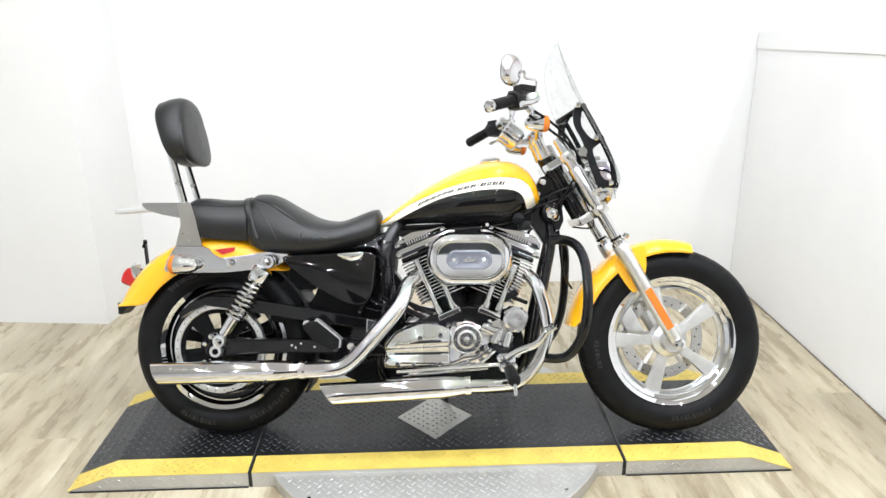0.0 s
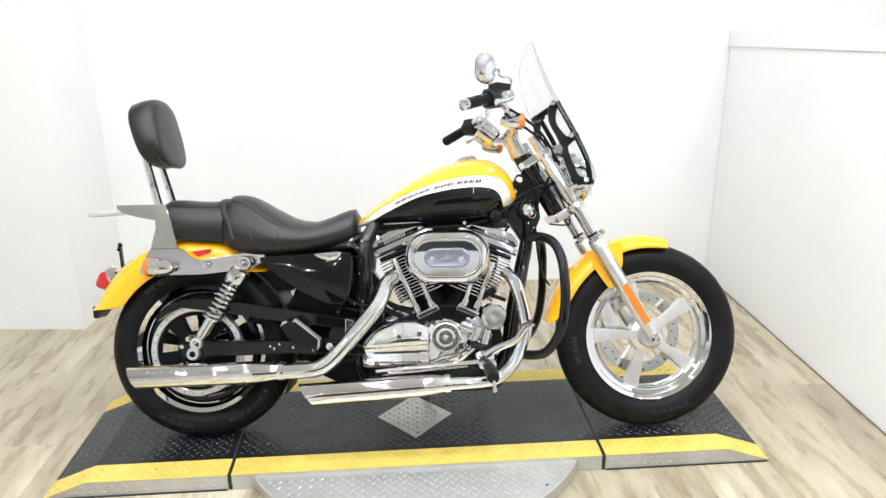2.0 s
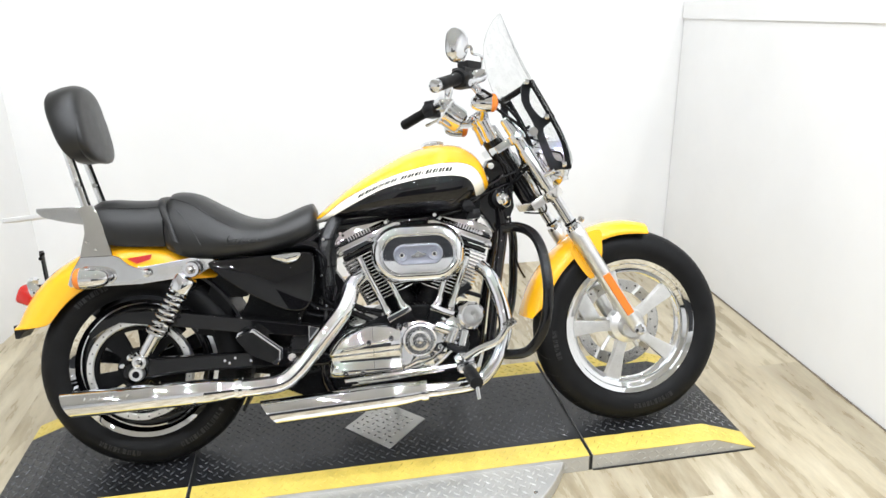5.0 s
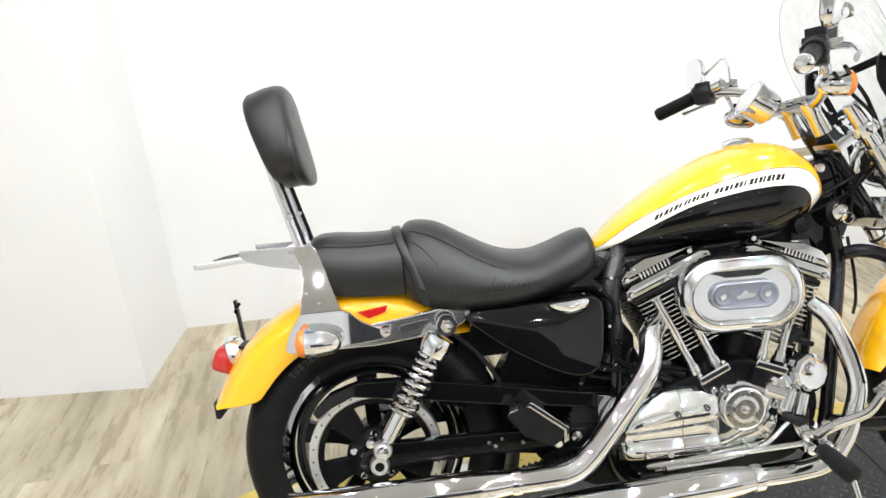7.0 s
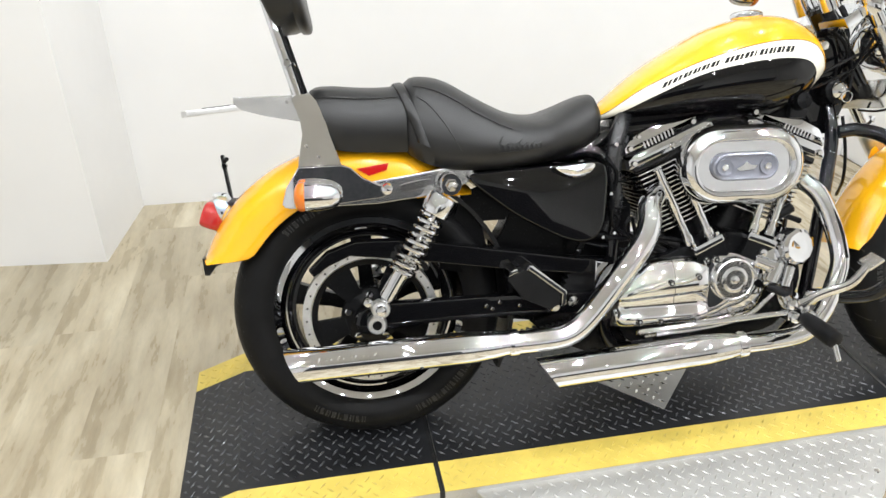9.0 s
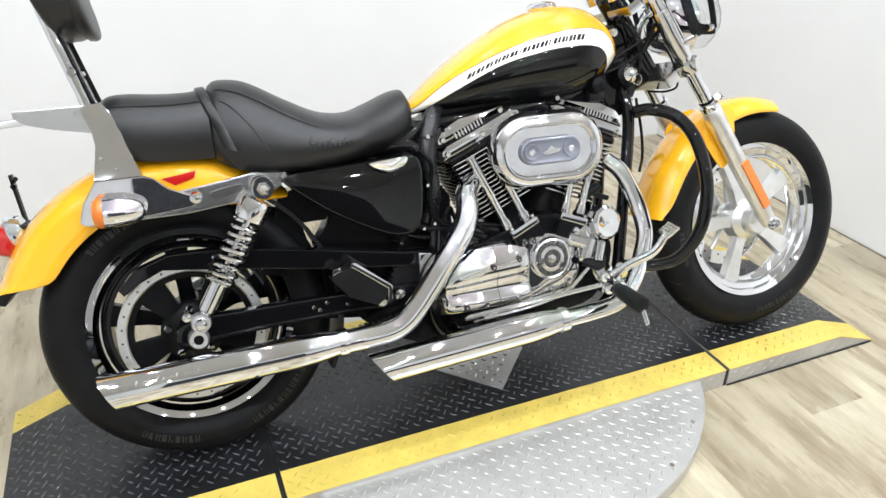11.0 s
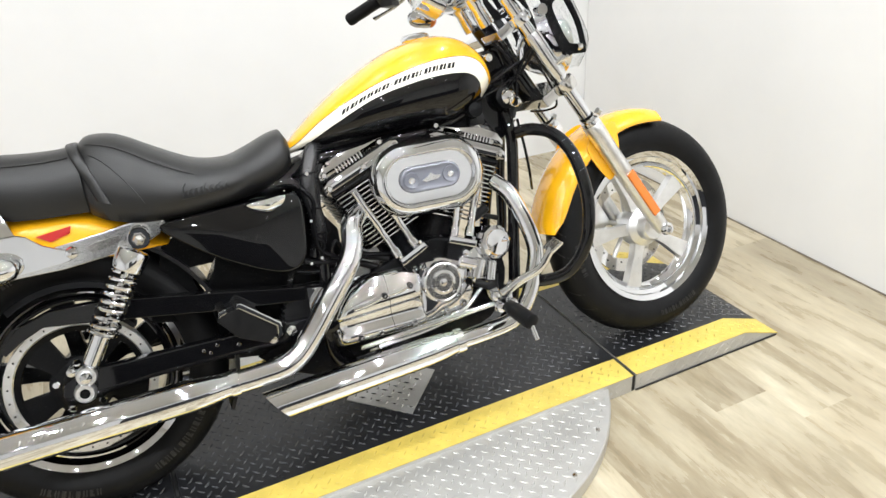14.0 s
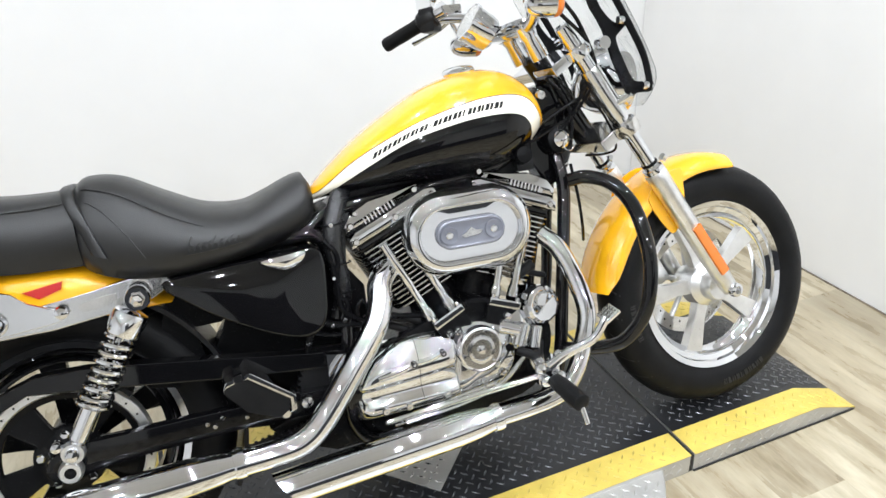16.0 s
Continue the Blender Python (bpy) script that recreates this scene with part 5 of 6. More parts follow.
spr = skin(bmesh.new(), [cover_section(x) for x in (0.548, 0.551, 0.556, 0.563, 0.572, 0.585, 0.60, 0.63, 0.667, 0.70, 0.74, 0.768, 0.774, 0.778, 0.780)])
spr_ob = part("sprocket_cover", spr, chrome, bike, "rolled chrome sprocket cover", 60)
part("cover_seam", tube(bmesh.new(), cover_section(0.690, 0.0), 0.0006, 6), satin_black, spr_ob)
part("cover_ridge", tube(bmesh.new(), spline([(0.60, -0.152, 0.336), (0.640, -0.1535, 0.341), (0.678, -0.1545, 0.351), (0.712, -0.1545, 0.353), (0.744, -0.154, 0.362)], 6), 0.0062, 12, True, 0.6), chrome, spr_ob)
for bx, by, bz in ((0.678, -0.155, 0.353), (0.744, -0.154, 0.362), (0.742, -0.155, 0.268), (0.655, -0.155, 0.265), (0.604, -0.155, 0.268), (0.790, -0.142, 0.398), (0.770, -0.140, 0.396), (0.878, -0.142, 0.282), (0.835, -0.145, 0.268), (0.865, -0.145, 0.306)):
    part("cover_screw", lathe(bmesh.new(), [(0.0, -0.01), (0.0085, -0.01), (0.009, 0.004), (0.0065, 0.008), (0.003, 0.008), (0.003, 0.004), (0.0, 0.004)], (bx, by, bz), (0, -1, 0), 14), chrome, cam_cover)
for x0, z0, x1, z1, r in ((0.600, 0.238, 0.860, 0.262, 0.0045), (0.620, 0.228, 0.900, 0.252, 0.0035)):
    part("cover_lip", rod(bmesh.new(), (x0, -0.150, z0), (x1, -0.148, z1), r, 10), chrome, cam_cover)
timer = lathe(bmesh.new(), [(0.0, -0.10), (0.052, -0.10), (0.052, 0.006), (0.050, 0.014), (0.046, 0.016), (0.043, 0.013), (0.032, 0.013), (0.030, 0.016), (0.024, 0.017), (0.022, 0.014), (0.010, 0.014), (0.008, 0.020), (0.0, 0.021)], (0.830, -0.146, 0.350), (0, -1, 0), 48)
timer_ob = part("timer_cover", timer, polished, cam_cover, "round brushed timer cover")
for a in (70, 190, 310):
    p = (0.830 + 0.040 * math.cos(radians(a)), -0.159, 0.350 + 0.040 * math.sin(radians(a)))
    part("timer_screw", rod(bmesh.new(), p, (p[0], -0.162, p[2]), 0.004, 10), chrome, timer_ob)
part("oil_canister", lathe(bmesh.new(), [(0.0, -0.08), (0.044, -0.08), (0.045, 0.0), (0.043, 0.012), (0.036, 0.017), (0.030, 0.016), (0.0, 0.019)], (0.990, -0.135, 0.412), (0.16, -1, 0.1), 10), chrome, bike, "faceted chrome cover", 25)
lump = bmesh.new()
dome(lump, smooth_outline([(0.90, 0.40), (0.93, 0.42), (0.965, 0.385), (0.985, 0.35), (0.955, 0.315), (0.915, 0.325), (0.905, 0.36)], 4), -0.09, -0.135, 0.014)
for (x0, z0), (x1, z1), r in (((0.878, 0.392), (0.925, 0.372), 0.016), ((0.940, 0.385), (0.918, 0.335), 0.017), ((0.970, 0.372), (0.955, 0.322), 0.014)):
    part("pump_lobe", rod(bmesh.new(), (x0, -0.150, z0), (x1, -0.154, z1), r, 14), chrome, bike)
part("pump_hose", tube(bmesh.new(), spline([(0.915, -0.155, 0.327), (0.935, -0.17, 0.318), (0.958, -0.165, 0.312), (0.975, -0.14, 0.33)], 5), 0.010, 10), rubber, bike, "black oil hose")
part("oil_pump_cover", lump, chrome, bike, "chrome oil pump casting", 45)
for bx, bz in ((0.905, 0.405), (0.936, 0.33), (0.972, 0.345), (0.925, 0.375), (0.955, 0.30)):
    part("pump_bolt", lathe(bmesh.new(), [(0.0, 0.0), (0.010, 0.0), (0.011, 0.006), (0.008, 0.012), (0.0, 0.013)], (bx, -0.137, bz), (0, -1, 0), 12), chrome, bike)
for k, (p0, p1, r) in enumerate((((0.62, -0.09, 0.47), (0.72, -0.10, 0.425), 0.008), ((0.60, -0.085, 0.455), (0.70, -0.09, 0.405), 0.009), ((0.95, -0.09, 0.47), (1.0, -0.10, 0.50), 0.012), ((0.96, -0.09, 0.49), (1.035, -0.08, 0.46), 0.007))):
    part("oil_line", rod(bmesh.new(), p0, p1, r, 10), rubber, bike, "black oil hose")
part("carburettor", plate(bmesh.new(), smooth_outline([(0.665, 0.50), (0.655, 0.60), (0.70, 0.69), (0.84, 0.70), (0.98, 0.68), (1.02, 0.60), (0.985, 0.50), (0.90, 0.44), (0.76, 0.44)], 3), 0.0, 0.07, 0.008), satin_black, bike, "black induction tract between the cylinders")
part("intake", rod(bmesh.new(), (0.845, -0.10, 0.60), (0.845, 0.06, 0.60), 0.04, 20), satin_black, bike)


# air cleaner
def stadium(cx, cz, hl, hh, n=18):
    pts = []
    for a in arc(-90, 90, n):
        pts.append((cx + hl - hh + hh * math.cos(a), cz + hh * math.sin(a)))
    for a in arc(90, 270, n):
        pts.append((cx - hl + hh + hh * math.cos(a), cz + hh * math.sin(a)))
    return pts


def stadium_loft(levels, n=18):
    """Rings of a rounded-end oblong: (half length, half height, y)."""
    return [[(x, y, z) for x, z in stadium(0, 0, hl, hh, n)] for hl, hh, y in levels]


AIR = Matrix.Translation((0.845, -0.09, 0.610)) @ Matrix.Rotation(radians(-5), 4, "Z")
a1 = skin(bmesh.new(), stadium_loft([(0.115, 0.065, 0.02), (0.131, 0.080, 0.0), (0.139, 0.088, -0.022), (0.142, 0.091, -0.042), (0.140, 0.089, -0.058), (0.135, 0.084, -0.070), (0.128, 0.077, -0.079), (0.120, 0.069, -0.084), (0.113, 0.062, -0.0855), (0.110, 0.059, -0.084), (0.108, 0.057, -0.070), (0.105, 0.054, -0.068), (0.02, 0.012, -0.068)]))
a1.transform(AIR)
air = part("air_cleaner", a1, chrome, bike, "oval chrome air cleaner", 50)
a2 = skin(bmesh.new(), stadium_loft([(0.074, 0.031, -0.066), (0.074, 0.031, -0.077), (0.072, 0.029, -0.080), (0.069, 0.026, -0.0805), (0.067, 0.024, -0.0785), (0.02, 0.008, -0.0785)]))
a2.transform(AIR)
part("air_cleaner_insert", a2, grey_insert, air, "grey oval insert with two screws", 50)
for sx in (-0.048, 0.048):
    p = AIR @ Vector((sx, -0.080, 0))
    part("dish", lathe(bmesh.new(), [(0.019, 0.0), (0.018, 0.003), (0.010, 0.0015), (0.0, 0.0015)], p, AIR.to_3x3() @ Vector((0, -1, 0)), 24), grey_insert, air)
    part("screw", lathe(bmesh.new(), [(0.0, 0.0), (0.0075, 0.0), (0.0075, 0.005), (0.005, 0.007), (0.0, 0.007)], p, AIR.to_3x3() @ Vector((0, -1, 0)), 14), chrome, air)
mark = bmesh.new()
plate(mark, [(-0.022, -0.004), (-0.008, 0.003), (0.0, 0.011), (0.01, 0.004), (0.024, 0.002), (0.018, -0.006), (-0.014, -0.009)], -0.0815, -0.0803, 0.0)
mark.transform(AIR)
part("badge", mark, polished, air, "small bright badge")


# exhaust
def exhaust(pts, r, name, label):
    return part(name, tube(bmesh.new(), spline(pts, 8), r, 22), chrome, bike, label, 50)


def muffler(a, b, r, cut, label):
    """A slash-cut tapered muffler from its tail a to its neck b."""
    a, b = Vector(a), Vector(b)
    d = (b - a).normalized()
    rings = []
    L = (b - a).length
    sides = 28
    up = Vector((0, 0, 1)) - d * d.z
    up.normalize()
    sd = d.cross(up)
    prof = [(0.0, 0.80, True), (0.0, 1.0, True), (0.02, 1.0, True), (0.5, 1.0, False), (0.80, 0.98, False), (0.90, 0.88, False), (0.96, 0.76, False), (1.0, 0.72, False)]
    for t, k, slant in prof:
        row = []
        for i in range(sides):
            ang = 2 * math.pi * i / sides
            u = math.sin(ang)
            off = -cut * u * (1 if slant else 0)
            row.append(a + d * (t * L + off) + r * k * (math.sin(ang) * up + math.cos(ang) * sd))
        rings.append(row)
    deep = [p + d * 0.10 for p in rings[0]]
    m = skin(bmesh.new(), [deep] + rings)
    return part("muffler", m, chrome, bike, label, 50)


m1 = muffler((-0.172, -0.196, 0.247), (0.30, -0.196, 0.258), 0.0365, 0.016, "slash-cut chrome rear muffler")
m2 = muffler((0.380, -0.190, 0.178), (0.835, -0.190, 0.205), 0.0365, 0.024, "slash-cut chrome front muffler")
exhaust([(0.27, -0.196, 0.257), (0.36, -0.196, 0.258), (0.425, -0.195, 0.266), (0.475, -0.19, 0.302), (0.545, -0.180, 0.382), (0.608, -0.165, 0.456), (0.628, -0.148, 0.496), (0.640, -0.120, 0.528), (0.668, -0.088, 0.550)], 0.0262, "exhaust_pipe", "chrome rear exhaust pipe")
exhaust([(0.80, -0.190, 0.203), (0.90, -0.190, 0.206), (0.99, -0.185, 0.217), (1.042, -0.175, 0.258), (1.076, -0.160, 0.316), (1.094, -0.151, 0.378), (1.085, -0.130, 0.452), (1.062, -0.107, 0.524), (1.035, -0.078, 0.558)], 0.0208, "exhaust_pipe", "chrome front exhaust pipe")
for c, d, r in (((0.300, -0.196, 0.258), (1, 0, 0), 0.030), ((0.832, -0.190, 0.2045), (1, 0, 0.06), 0.030)):
    part("exhaust_clamp", lathe(bmesh.new(), [(r - 0.004, -0.011), (r, -0.010), (r + 0.001, 0.0), (r, 0.010), (r - 0.004, 0.011)], c, d, 28, False), chrome, bike, "chrome exhaust clamp")
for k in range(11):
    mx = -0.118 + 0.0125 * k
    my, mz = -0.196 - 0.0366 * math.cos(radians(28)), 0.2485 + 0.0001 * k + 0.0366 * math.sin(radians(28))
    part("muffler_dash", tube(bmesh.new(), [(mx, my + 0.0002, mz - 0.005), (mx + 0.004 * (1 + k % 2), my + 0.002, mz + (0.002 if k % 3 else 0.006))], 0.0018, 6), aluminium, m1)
for k in range(2):
    part("shield_slot", tube(bmesh.new(), [(0.58 + 0.09 * k, -0.172, 0.2255 + 0.003 * k), (0.63 + 0.09 * k, -0.172, 0.2275 + 0.003 * k)], 0.004, 8), satin_black, m2)

part("shield_slot", tube(bmesh.new(), spline([(1.098, -0.1705, 0.385), (1.091, -0.153, 0.450), (1.076, -0.134, 0.500)], 5), 0.0032, 8), satin_black, bike, "dark slot in the pipe shield")

# foot controls
foot = part("foot_control", block(bmesh.new(), (0.930, -0.215, 0.258), (0.985, -0.150, 0.312), 0.012), chrome, bike, "chrome forward control bracket")
for p in ((0.935, -0.222, 0.300), (0.978, -0.222, 0.272), (0.945, -0.22, 0.268), (0.99, -0.2, 0.31)):
    ball(fb := bmesh.new(), p, 0.013, 0.012, 0.013, 12)
    part("boss", fb, chrome, foot)
part("foot_peg", lathe(bmesh.new(), [(0.008, 0.0), (0.012, 0.0), (0.016, 0.006), (0.019, 0.03), (0.0205, 0.086), (0.019, 0.100), (0.012, 0.104), (0.0, 0.104)], (0.962, -0.225, 0.270), (0.10, -1, -0.22), 20), rubber, bike, "black rubber foot peg")
part("peg_feeler", rod(bmesh.new(), (0.972, -0.315, 0.247), (0.975, -0.333, 0.205), 0.006, 10), chrome, bike)
part("foot_peg", lathe(bmesh.new(), [(0.008, 0.0), (0.017, 0.006), (0.023, 0.09), (0.012, 0.113), (0.0, 0.113)], (0.962, 0.225, 0.270), (0.10, 1, -0.22), 20), rubber, bike, "black rubber foot peg")
lever = part("brake_pedal", tube(bmesh.new(), spline([(0.955, -0.222, 0.300), (0.995, -0.238, 0.326), (1.045, -0.258, 0.350), (1.070, -0.265, 0.382), (1.078, -0.266, 0.395)], 6), lambda t: 0.0125 - 0.003 * t, 14, True, 0.7), chrome, bike, "chrome brake pedal")
pm = Matrix.Translation((1.086, -0.262, 0.400)) @ Matrix.Rotation(radians(-30), 4, "Y") @ Matrix.Rotation(radians(20), 4, "X")
part("pedal_pad", block(bmesh.new(), (-0.019, -0.018, -0.005), (0.019, 0.018, 0.003), 0.003, pm), chrome, lever, "chrome pedal pad")
for i in range(4):
    for j in range(4):
        part("pad_stud", block(bmesh.new(), (-0.0165 + 0.0087 * i, -0.0155 + 0.0083 * j, 0.003), (-0.0100 + 0.0087 * i, -0.0095 + 0.0083 * j, 0.0052), 0.001, pm), worn_chrome, lever)
part("brake_rod", rod(bmesh.new(), (0.945, -0.205, 0.278), (0.600, -0.160, 0.243), 0.0065, 12), chrome, bike, "chrome brake rod")
part("brake_rod", tube(bmesh.new(), spline([(0.930, -0.165, 0.318), (0.86, -0.172, 0.268), (0.76, -0.172, 0.246), (0.64, -0.17, 0.238)], 6), 0.005, 10), chrome, bike, "chrome brake line")
# passenger peg, folded up
peg = part("passenger_peg", plate(bmesh.new(), [(0.300, 0.406), (0.342, 0.414), (0.416, 0.354), (0.414, 0.332), (0.392, 0.318), (0.332, 0.346), (0.296, 0.392)], -0.176, -0.132, 0.006), rubber, bike, "black folded passenger peg")
part("peg_rim", plate(bmesh.new(), [(0.334, 0.412), (0.344, 0.424), (0.352, 0.423), (0.428, 0.360), (0.426, 0.330), (0.415, 0.326), (0.417, 0.354), (0.344, 0.413)], -0.179, -0.130, 0.003), chrome, peg, "chrome peg rim")
part("peg_rim", plate(bmesh.new(), [(0.296, 0.398), (0.302, 0.414), (0.318, 0.418), (0.320, 0.409), (0.304, 0.404)], -0.177, -0.134, 0.002), chrome, peg, "chrome peg rim")
part("peg_mount", rod(bmesh.new(), (0.404, -0.10, 0.326), (0.404, -0.172, 0.322), 0.011, 12), chrome, peg)
part("peg_mount", rod(bmesh.new(), (0.432, -0.10, 0.345), (0.432, -0.150, 0.345), 0.009, 12), black_paint, peg)
# side stand down to the deck on the left
part("side_stand", tube(bmesh.new(), spline([(0.80, 0.10, 0.17), (0.775, 0.16, 0.12), (0.75, 0.225, 0.078), (0.74, 0.245, 0.074)], 6), 0.011, 12), chrome, bike, "chrome side stand")
part("primary_cover", plate(bmesh.new(), smooth_outline([(0.55, 0.26), (0.56, 0.38), (0.66, 0.42), (0.80, 0.41), (0.92, 0.38), (0.95, 0.30), (0.90, 0.23), (0.72, 0.21)], 4), 0.12, 0.19, 0.02), chrome, bike, "chrome primary cover")

# handlebar and controls
BAR = [(0.892, 0.357, 1.052), (0.945, 0.300, 1.078), (0.995, 0.235, 1.086), (1.040, 0.170, 1.070), (1.062, 0.110, 1.030), (1.066, 0.055, 1.012), (1.066, 0.0, 1.011)]


def bar_shift(v):
    """The bar sits a little askew: its left half swept back, its right half drawn in and up."""
    x, y, z = v
    k = min(1.0, max(0.0, (abs(y) - 0.08) / 0.2))
    return Vector((x - 0.024 * k, y - 0.018 * k, z + 0.002)) if y > 0 else Vector((x, y + 0.042 * k, z + 0.020 * k))


bar_pts = [bar_shift(v) for v in BAR] + [bar_shift((x, -y, z)) for x, y, z in reversed(BAR[:-1])]
bars = fpart("handlebar", tube(bmesh.new(), spline(bar_pts, 7), 0.0128, 16), chrome, bike, "chrome pull-back handlebar")
for s in (-1, 1):
    a, b = bar_shift((0.887, s * 0.362, 1.049)), bar_shift((0.962, s * 0.276, 1.083))
    d = (b - a).normalized()
    fpart("grip", lathe(bmesh.new(), [(0.010, 0.0), (0.0165, 0.002), (0.0185, 0.008), (0.0175, 0.03), (0.0180, 0.06), (0.0175, 0.09), (0.0185, 0.112), (0.014, 0.116)], a, d, 24), rubber, bars, "black ribbed rubber grip")
    if s < 0:
        fpart("bar_end", lathe(bmesh.new(), [(0.0, -0.020), (0.012, -0.019), (0.018, -0.014), (0.0195, -0.004), (0.0185, 0.001), (0.0, 0.001)], a, d, 24), chrome, bars, "chrome bar end")
    house = bmesh.new()
    lathe(house, [(0.012, 0.0), (0.024, 0.0), (0.027, 0.006), (0.027, 0.042), (0.023, 0.048), (0.012, 0.048)], b, d, 24)
    block(house, (-0.020, -0.024, -0.034), (0.020, 0.024, 0.026), 0.009, Matrix.Translation(b + d * 0.028) @ Matrix.Rotation(radians(-s * 48), 4, "Z"))
    hs = fpart("switch_housing", house, black_plastic, bars, "black switch housing")
    fpart("switch_button", block(bmesh.new(), (-0.007, -0.006, -0.004), (0.007, 0.006, 0.004), 0.002, Matrix.Translation(b + d * 0.02 + Vector((-0.024, 0, 0.004)))), satin_black, hs)
    perch = bmesh.new()
    c0 = b + d * 0.065
    lathe(perch, [(0.013, -0.012), (0.021, -0.012), (0.022, 0.012), (0.013, 0.012)], c0, d, 20)
    block(perch, (-0.014, -0.016, -0.012), (0.036, 0.016, 0.012), 0.005, Matrix.Translation(c0 + Vector((0.012, 0, 0.002))))
    fpart("lever_perch", perch, chrome, bars, "chrome lever perch")
    lv = spline([c0 + Vector((0.040, s * -0.002, 0.0)), c0 + Vector((0.045, s * 0.045, -0.012)), c0 + Vector((0.018, s * 0.10, -0.034)), c0 + Vector((-0.028, s * 0.158, -0.052))], 7)
    fpart("lever", tube(bmesh.new(), lv, lambda t: 0.0075 if t < 0.92 else 0.0095, 12, True, 0.6), chrome, bars, "chrome hand lever")
    if s < 0:
        mc = block(bmesh.new(), (-0.030, -0.022, 0.0), (0.030, 0.022, 0.024), 0.005, Matrix.Translation(c0 + Vector((0.004, -0.006, 0.012))) @ Matrix.Rotation(radians(35), 4, "Z"))
        fpart("brake_reservoir", mc, black_plastic, bars, "black brake fluid reservoir")
        stem_pts = [c0 + Vector((0.036, -0.005, 0.012)), c0 + Vector((0.046, -0.022, 0.070)), c0 + Vector((0.046, -0.034, 0.110)), c0 + Vector((0.026, -0.052, 0.118))]
        mir_c = Vector((0.952, -0.316, 1.178))
    else:
        stem_pts = [c0 + Vector((0.036, 0.005, 0.012)), c0 + Vector((0.056, 0.05, 0.060)), c0 + Vector((0.066, 0.10, 0.086)), c0 + Vector((0.056, 0.13, 0.088))]
        mir_c = Vector((1.035, 0.452, 1.172))
    mir = bmesh.new()
    rings = []
    for dd, k in ((0.020, 0.10), (0.018, 0.5), (0.012, 0.80), (0.004, 0.95), (-0.004, 1.0), (-0.009, 0.98), (-0.009, 0.92)):
        rings.append([(dd, 0.040 * k * math.copysign(abs(math.cos(a)) ** 0.75, math.cos(a)), 0.047 * k * math.copysign(abs(math.sin(a)) ** 0.75, math.sin(a))) for a in (2 * math.pi * i / 36 for i in range(36))])
    skin(mir, rings)
    turn = Matrix.Translation(mir_c) @ Matrix.Rotation(radians(8 if s > 0 else -49), 4, "Z") @ Matrix.Rotation(radians(2 if s > 0 else 8), 4, "Y")
    mir.transform(turn)
    fpart("mirror", mir, chrome, bars, "chrome-backed rear-view mirror", 60)
    glass = skin(bmesh.new(), [[(-0.0095, 0.042 * math.copysign(abs(math.cos(a)) ** 0.75, math.cos(a)), 0.043 * math.copysign(abs(math.sin(a)) ** 0.75, math.sin(a))) for a in (2 * math.pi * i / 36 for i in range(36))], [(-0.0105, 0.004 * math.cos(a), 0.004 * math.sin(a)) for a in (2 * math.pi * i / 36 for i in range(36))]])
    glass.transform(turn)
    fpart("mirror_glass", glass, mirror_glass, bars)
    stem_pts[-1] = mir_c + Vector((0.014, 0.012 * -s, -0.012))
    if s < 0:
        stem_pts[1:] = [c0 + Vector((0.040, -0.010, 0.050)), mir_c + Vector((0.042, 0.006, -0.022)), mir_c + Vector((0.037, 0.006, -0.004)), mir_c + Vector((0.014, 0.010, -0.005))]
    fpart("mirror_stem", tube(bmesh.new(), spline(stem_pts, 6), 0.0048, 10), chrome, bars, "chrome mirror stem")
    fpart("riser", lathe(bmesh.new(), [(0.012, 0.0), (0.020, 0.0), (0.0205, 0.01), (0.018, 0.05), (0.021, 0.060), (0.0215, 0.082), (0.012, 0.086)], (1.098, s * 0.045, 0.945), (-0.42, 0, 0.9), 20), chrome, bars, "chrome handlebar riser")
    c = (1.070, -0.168, 1.042) if s < 0 else (1.050, 0.205, 1.014)
    ind = bullet_lamp("front_indicator", c, (1, 0, -0.05), 0.062, 0.028, True, "chrome front indicator")
    fpart("stalk", rod(bmesh.new(), Vector(c) + Vector((-0.035, 0, 0.022)), c0 + Vector((0.02, 0.01, -0.006)), 0.006, 10), chrome, ind)
speedo = fpart("speedometer", lathe(bmesh.new(), [(0.0, -0.064), (0.030, -0.064), (0.040, -0.056), (0.043, -0.040), (0.043, -0.006), (0.046, -0.004), (0.046, 0.004), (0.043, 0.006), (0.041, 0.003), (0.0, 0.003)], (0.970, 0.035, 1.048), (-0.80, 0, 0.60), 40), chrome, bike, "chrome-cased speedometer")
fpart("dial", lathe(bmesh.new(), [(0.0, 0.0), (0.040, 0.0), (0.040, 0.0015), (0.0, 0.0020)], Vector((0.970, 0.035, 1.048)) + Vector((-0.80, 0, 0.60)) * 0.0035, (-0.80, 0, 0.60), 40), dial_face, speedo, "pale dial face")
fpart("speedo_bracket", block(bmesh.new(), (1.005, 0.0, 0.995), (1.085, 0.05, 1.015), 0.006), chrome, speedo)
fpart("bar_clamp", block(bmesh.new(), (1.045, -0.066, 1.008), (1.087, 0.066, 1.034), 0.010), chrome, bars, "chrome handlebar clamp")
